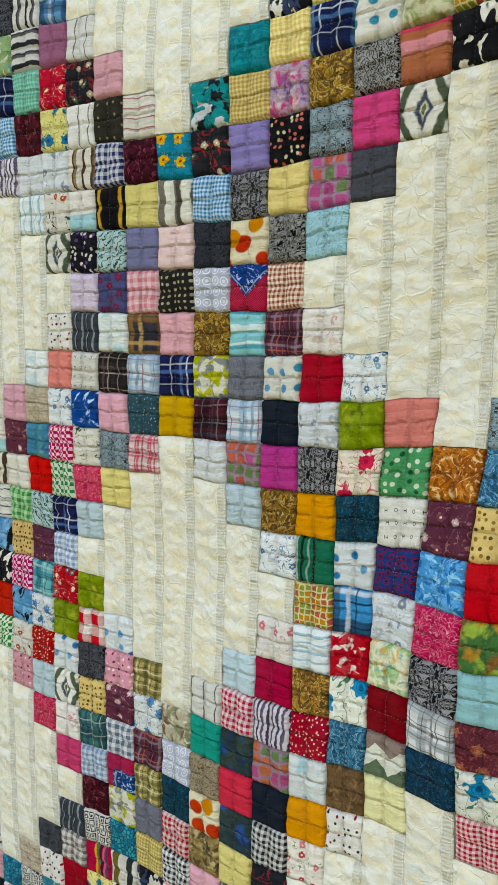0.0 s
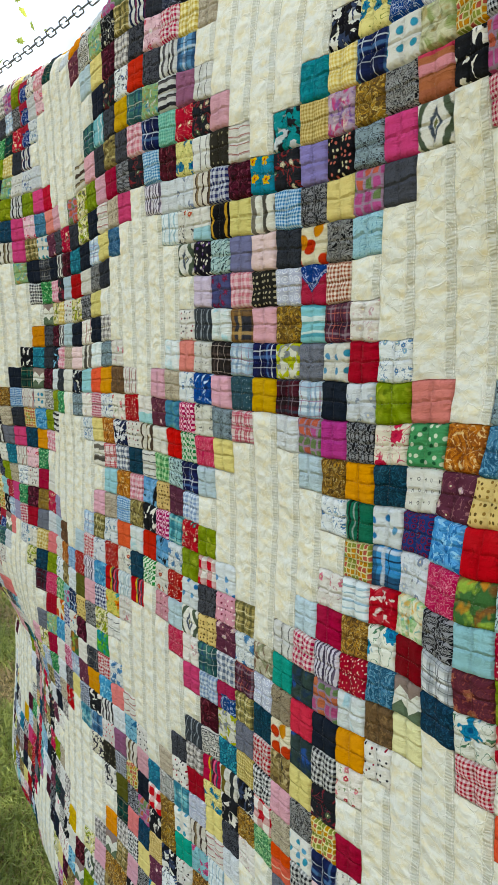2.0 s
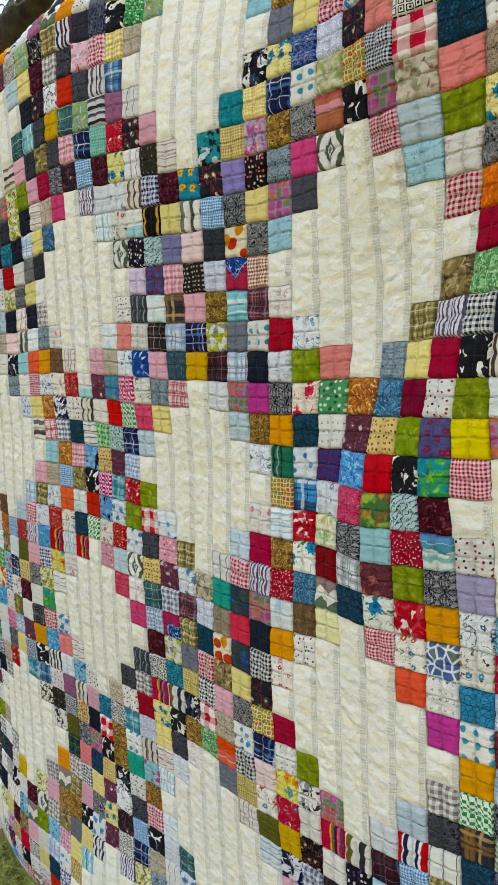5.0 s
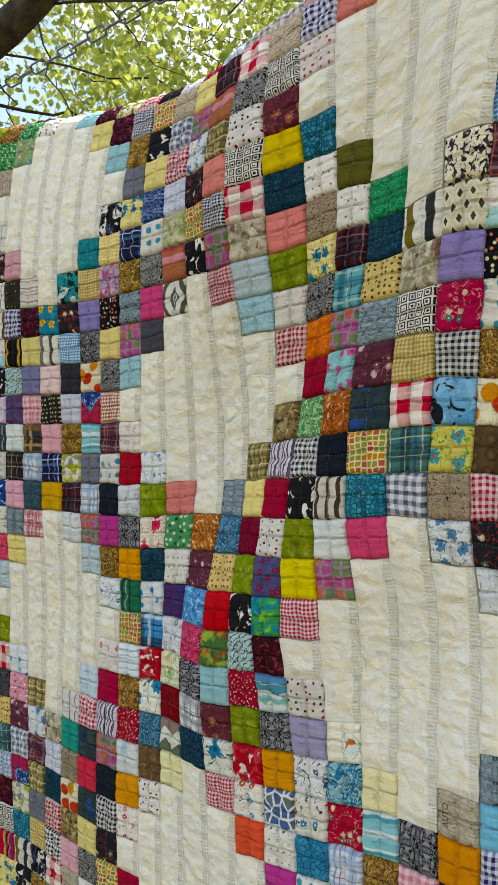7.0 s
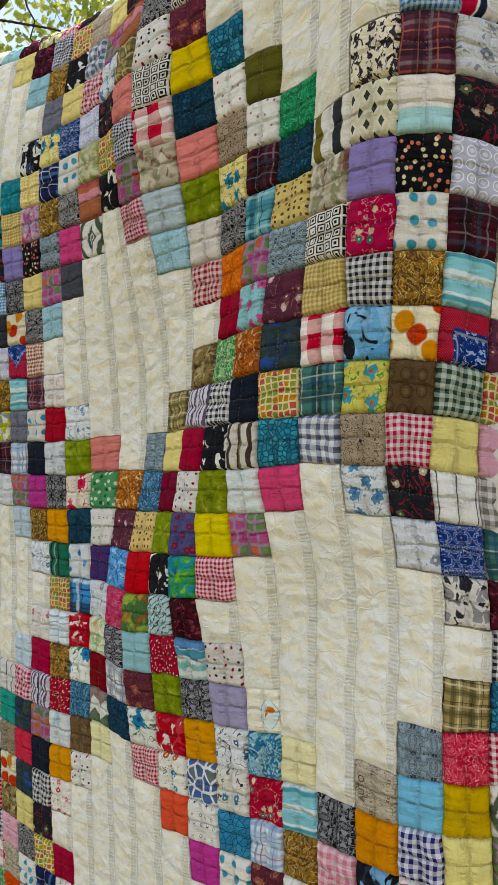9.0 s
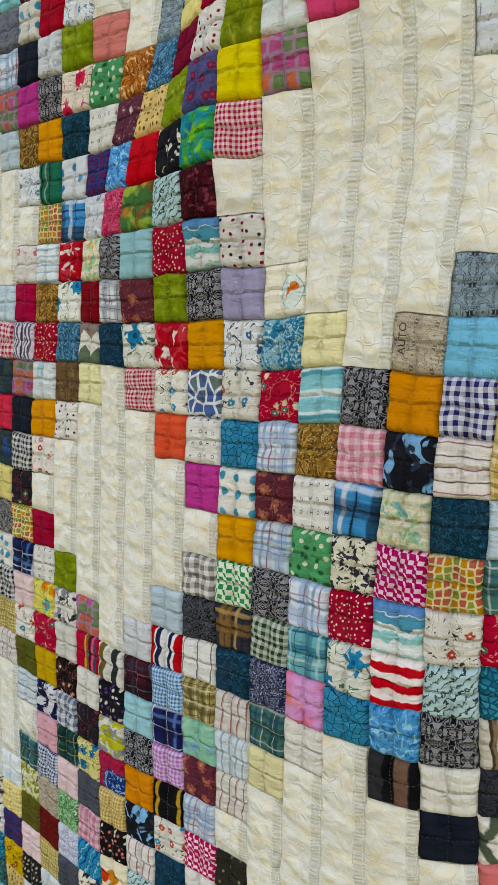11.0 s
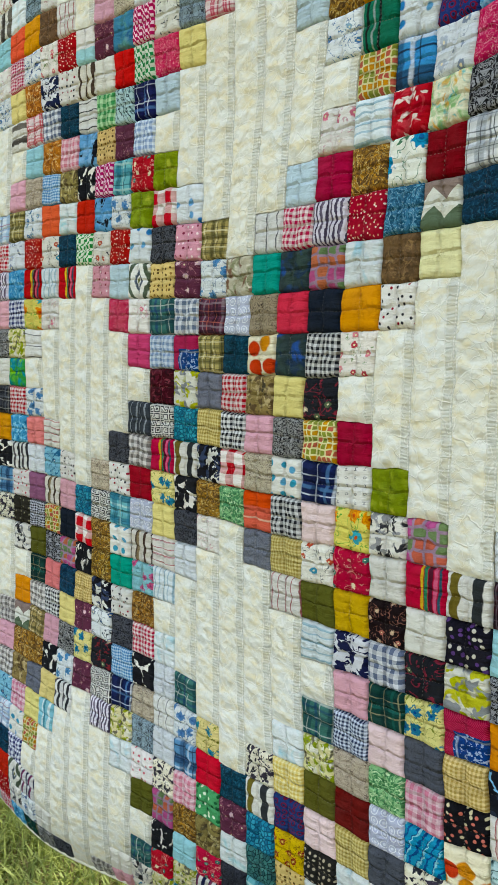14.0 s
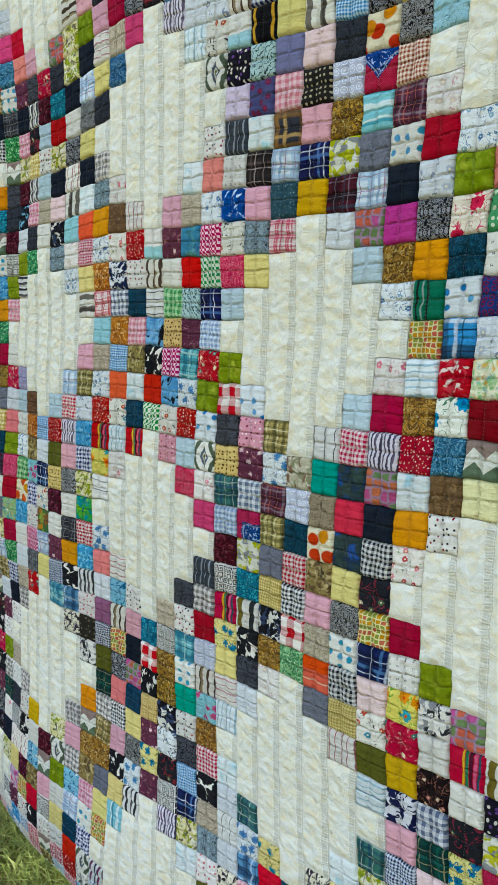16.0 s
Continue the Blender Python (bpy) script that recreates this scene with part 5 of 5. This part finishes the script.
def spring_clip(u):
    """A black spring clip that grips the quilt over the line."""
    top = cloth_point(u, top_row(u) - 2.04)
    clip = tagged(new("spring_clip"), "black plastic spring clip gripping the folded quilt edge", "clip")
    for side in (-1, 1):
        bm = bmesh.new()
        bmesh.ops.create_cube(bm, size=1.0, matrix=pose(top.x, top.y + side * 0.036, top.z - 0.006, side * 38) @ Matrix.Diagonal((0.022, 0.011, 0.075, 1)))
        bmesh.ops.bevel(bm, geom=bm.edges[:], offset=0.003, segments=2, affect="EDGES")
        part("jaw", bm, DARK_METAL, clip)
    bm = bmesh.new()
    tube(bm, [(top.x - 0.016, top.y, top.z + 0.022), (top.x + 0.016, top.y, top.z + 0.022)], [0.012, 0.012], 12)
    part("spring", bm, DARK_METAL, clip)


spring_clip(-14.9)

chain = tagged(new("hanging_chain"), "galvanised steel chain strung above and behind the quilt", "chain")
PITCH, WIRE, CHAIN_Y = 0.0495, 0.0021, 0.20
bm = bmesh.new()
loop = []
for k in range(24):
    a = 2 * math.pi * k / 24
    loop.append((math.cos(a) * 0.0100 + (0.0170 if math.cos(a) > 0 else -0.0170), math.sin(a) * 0.0100, 0.0))
rings = []
for k, p in enumerate(loop):
    q = (Vector(loop[(k + 1) % 24]) - Vector(loop[k - 1])).to_track_quat("Z", "Y")
    rings.append([bm.verts.new(Vector(p) + q @ Vector((math.cos(b) * WIRE, math.sin(b) * WIRE, 0))) for b in (2 * math.pi * s / 8 for s in range(8))])
for k in range(24):
    for s in range(8):
        bm.faces.new((rings[k][s], rings[k][(s + 1) % 8], rings[(k + 1) % 24][(s + 1) % 8], rings[(k + 1) % 24][s]))
first_link = part("link", bm, STEEL, chain)


def chain_at(x):
    return Vector((x, CHAIN_Y, 2.470 + 0.030 * (x + 0.5) ** 2))


x, k = -4.05, 0
while x < 2.2:
    here, ahead = chain_at(x), chain_at(x + PITCH)
    way = (ahead - here).normalized()
    ob = first_link if k == 0 else new("link", first_link.data)
    ob.parent = chain
    ob.matrix_basis = Matrix.Translation(here) @ way.to_track_quat("X", "Z").to_matrix().to_4x4() @ pose(0, 0, 0, 45 + 90 * (k % 2) + 6 * math.sin(k * 1.7))
    x += PITCH * way.x
    k += 1

# ---- ground ----
mesh_object("ground", [(-300, -300, 0), (300, -300, 0), (300, 300, 0), (-300, 300, 0)], [(0, 1, 2, 3)], LAWN, None, "mown lawn of green and straw-coloured grass", smooth=False, kind="structure")
mesh_object("path", [(-10.2, -60, 0.004), (-7.6, -60, 0.004), (-7.6, 90, 0.004), (-10.2, 90, 0.004)], [(0, 1, 2, 3)], PATH_GRAVEL, None, "pale gravel path across the lawn", smooth=False, kind="structure")

rng = np.random.default_rng(3)


def grass(name, count, material, label, tall, lush):
    """Bent tapering blades in tufts, thickest near the quilt's foot."""
    near = rng.random(count)
    bx = 0.4 - 4.6 * near ** 1.3 + rng.normal(0, 0.2, count)
    by = rng.random(count) ** 1.2 * (2.4 + 0.3 * np.abs(bx)) - 0.55
    far = rng.random(count) < 0.25
    bx, by = np.where(far, rng.uniform(-9, 4, count), bx), np.where(far, rng.uniform(-3.5, 5, count), by)
    tuft = np.sin(bx * 5.3 + 1.7 * np.sin(by * 4.1)) + np.sin(by * 6.7 + 1.3 * np.sin(bx * 3.9 + 1.0)) + rng.normal(0, 0.6, count)
    keep = tuft > -0.75 if lush else tuft < 1.0
    bx, by, tuft = bx[keep], by[keep], tuft[keep]
    count = len(bx)
    h = tall * (0.35 + 0.9 * rng.random(count)) * (0.75 + 0.22 * np.clip(tuft if lush else -tuft, -1, 2))
    yaw = rng.random(count) * 2 * np.pi
    bend = h * ((0.25 if lush else 0.7) + (1.3 if lush else 2.0) * rng.random(count))
    w = 0.0008 + 0.0010 * rng.random(count) + 0.0009 * np.abs(bx)
    sx, sy = -np.sin(yaw), np.cos(yaw)
    fx, fy = np.cos(yaw), np.sin(yaw)
    v = np.empty((count, 5, 3), dtype=np.float32)
    for k, (side, up, out) in enumerate(((-1, 0, 0), (1, 0, 0), (0.8, 0.62, 0.35), (-0.8, 0.62, 0.35), (0, 0.92, 1.0))):
        v[:, k, 0] = bx + side * w * sx + out * bend * fx
        v[:, k, 1] = by + side * w * sy + out * bend * fy
        v[:, k, 2] = up * h - 0.002
    base = np.arange(count)[:, None] * 5
    quads = (base + np.array([0, 1, 2, 3])).tolist()
    tips = (base + np.array([3, 2, 4])).tolist()
    mesh_object(name, v.reshape(-1, 3).tolist(), quads + tips, material, None, label, kind="stuff")


grass("grass", 330000, GRASS_GREEN, "short green lawn grass under the quilt", 0.045, True)
grass("dry_grass", 170000, GRASS_DRY, "straw-coloured dry grass among the green", 0.024, False)

# ---- the maple ----
tree = tagged(new("maple_tree"), "old maple with a dark leaning trunk and sunlit spring leaves", "tree")
bm = bmesh.new()
bark_tube(bm, [(-4.95, 1.95, -0.05), (-4.85, 1.85, 0.5), (-4.7, 1.75, 1.4), (-4.45, 1.6, 2.4), (-4.2, 1.5, 3.1), (-3.85, 1.58, 3.46)], [0.30, 0.23, 0.19, 0.165, 0.145, 0.10])
part("trunk", bm, BARK, tree, "dark furrowed trunk")
LIMB = [(-5.4, 0.32, 2.2), (-5.0, 0.62, 2.6), (-4.65, 0.90, 2.93), (-4.26, 1.16, 3.17), (-3.73, 1.50, 3.46), (-3.3, 1.5, 3.66), (-2.98, 1.43, 3.80),
        (-2.67, 1.53, 3.97), (-2.45, 1.6, 4.1), (-1.8, 1.9, 4.5), (-0.8, 2.4, 5.0)]
bm = bmesh.new()
bark_tube(bm, LIMB, [0.125, 0.12, 0.115, 0.11, 0.105, 0.098, 0.09, 0.08, 0.066, 0.045, 0.03])
part("limb", bm, BARK, tree, "thick leaning limb")

leaf_rng = random.Random(21)
for start, end, thick in (((-2.67, 1.53, 3.97), (-0.6, 2.6, 3.75), 0.008), ((-2.98, 1.43, 3.80), (-1.6, 2.9, 3.5), 0.007), ((-2.45, 1.6, 4.1), (0.6, 2.2, 4.3), 0.009),
                          ((-1.8, 1.9, 4.5), (1.2, 3.4, 4.9), 0.015), ((-3.3, 1.5, 3.66), (-3.1, 3.2, 3.9), 0.012), ((-1.8, 1.9, 4.5), (0.2, 2.0, 3.7), 0.006),
                          ((-2.90, 1.45, 3.82), (-2.85, 1.62, 3.05), 0.007), ((-2.67, 1.53, 3.95), (-2.42, 1.75, 3.10), 0.006), ((-2.45, 1.6, 4.08), (-1.95, 1.9, 3.45), 0.006)):
    bm = bmesh.new()
    way = [Vector(start).lerp(Vector(end), k / 9) + Vector([leaf_rng.gauss(0, 0.022) * min(k, 4) / 3 for _ in range(3)]) for k in range(10)]
    tube(bm, way, [thick * (1 - 0.085 * k) for k in range(10)], 7)
    part("branch", bm, BARK, tree)
LOBES = [(0.0, -0.22), (0.22, -0.40), (0.30, -0.16), (0.56, -0.20), (0.48, 0.06), (0.68, 0.30), (0.44, 0.34), (0.36, 0.54), (0.22, 0.54), (0.0, 0.86)]
OUTLINE = LOBES + [(-x, y) for x, y in LOBES[1:-1]][::-1]
centres = []
for _ in range(150):
    a = leaf_rng.random()
    p = Vector(LIMB[4]).lerp(Vector(LIMB[-1]), a)
    centres.append(p + Vector((leaf_rng.gauss(-0.2, 1.3), abs(leaf_rng.gauss(0.4, 1.0)) - 0.1, leaf_rng.gauss(0.15, 0.75))))
for _ in range(380):
    centres.append(Vector((leaf_rng.uniform(-4.5, 3.0), leaf_rng.uniform(2.6, 6.5), leaf_rng.uniform(4.2, 6.4))))
for _ in range(14):
    centres.append(Vector((leaf_rng.uniform(-4.3, -3.4), leaf_rng.uniform(0.6, 1.2), leaf_rng.uniform(3.35, 4.0))))
for _ in range(85):
    centres.append(Vector((leaf_rng.uniform(-5.2, -1.2), leaf_rng.uniform(1.8, 5.2), leaf_rng.uniform(3.5, 5.8))))
# the crown is thin on its western side
centres = [c for c in centres if c.y + 0.75 > 0.57 * (0.7 - c.x) or leaf_rng.random() < 0.20]
lv, lf = [], []
bm = bmesh.new()
for c in centres:
    near = c + Vector((leaf_rng.uniform(-0.7, 0.3), leaf_rng.uniform(-0.3, 0.5), leaf_rng.uniform(0.05, 0.7)))
    bends = [near.lerp(c, f) + Vector([leaf_rng.gauss(0, 0.015) for _ in range(3)]) for f in (0.25, 0.5, 0.75)]
    tube(bm, [near, *bends, c], [0.0045, 0.004, 0.003, 0.002, 0.001], 4)
    for _ in range(leaf_rng.randint(44, 74)):
        p = c + Vector((leaf_rng.gauss(0, 0.17), leaf_rng.gauss(0, 0.17), leaf_rng.gauss(-0.05, 0.15)))
        size = leaf_rng.uniform(0.024, 0.052)
        m = Matrix.Translation(p) @ Euler((leaf_rng.gauss(0.9, 0.6), leaf_rng.gauss(0, 0.6), leaf_rng.uniform(0, 6.28))).to_matrix().to_4x4()
        base = len(lv)
        lv.append(m @ Vector((0, 0.12 * size, 0.10 * size)))
        for x, y in OUTLINE:
            lv.append(m @ Vector((x * size, y * size, -0.10 * abs(x) * size)))
        n = len(OUTLINE)
        lf.extend((base, base + 1 + k, base + 1 + (k + 1) % n) for k in range(n))
tagged(part("twig_spray", bm, BARK, tree, "thin bare twigs"), kind="stuff")
crown = mesh_object("crown", lv, lf, LEAF, tree, "sunlit yellow-green maple leaves", smooth=False, kind="stuff")

# ---- distance ----
dv, df = [], []
for k in range(260):
    a = leaf_rng.uniform(1.2, 4.6)
    d = leaf_rng.uniform(45, 60)
    size = leaf_rng.uniform(0.8, 2.4)
    c = Vector((math.cos(a) * d, math.sin(a) * d, leaf_rng.uniform(0.3, 6.5)))
    for _ in range(60):
        p = c + Vector([leaf_rng.gauss(0, size * 0.6) for _ in range(3)])
        q = Euler([leaf_rng.uniform(0, 6.28) for _ in range(3)]).to_matrix()
        b = len(dv)
        dv.extend(p + q @ Vector(w) * 0.55 for w in ((-1, -0.5, 0), (1, -0.5, 0), (0.6, 0.7, 0.1), (-0.5, 0.6, 0)))
        df.append((b, b + 1, b + 2, b + 3))
mesh_object("far_woods", dv, df, FAR_LEAF, None, "line of dense green trees beyond the lawn", smooth=False, kind="stuff")
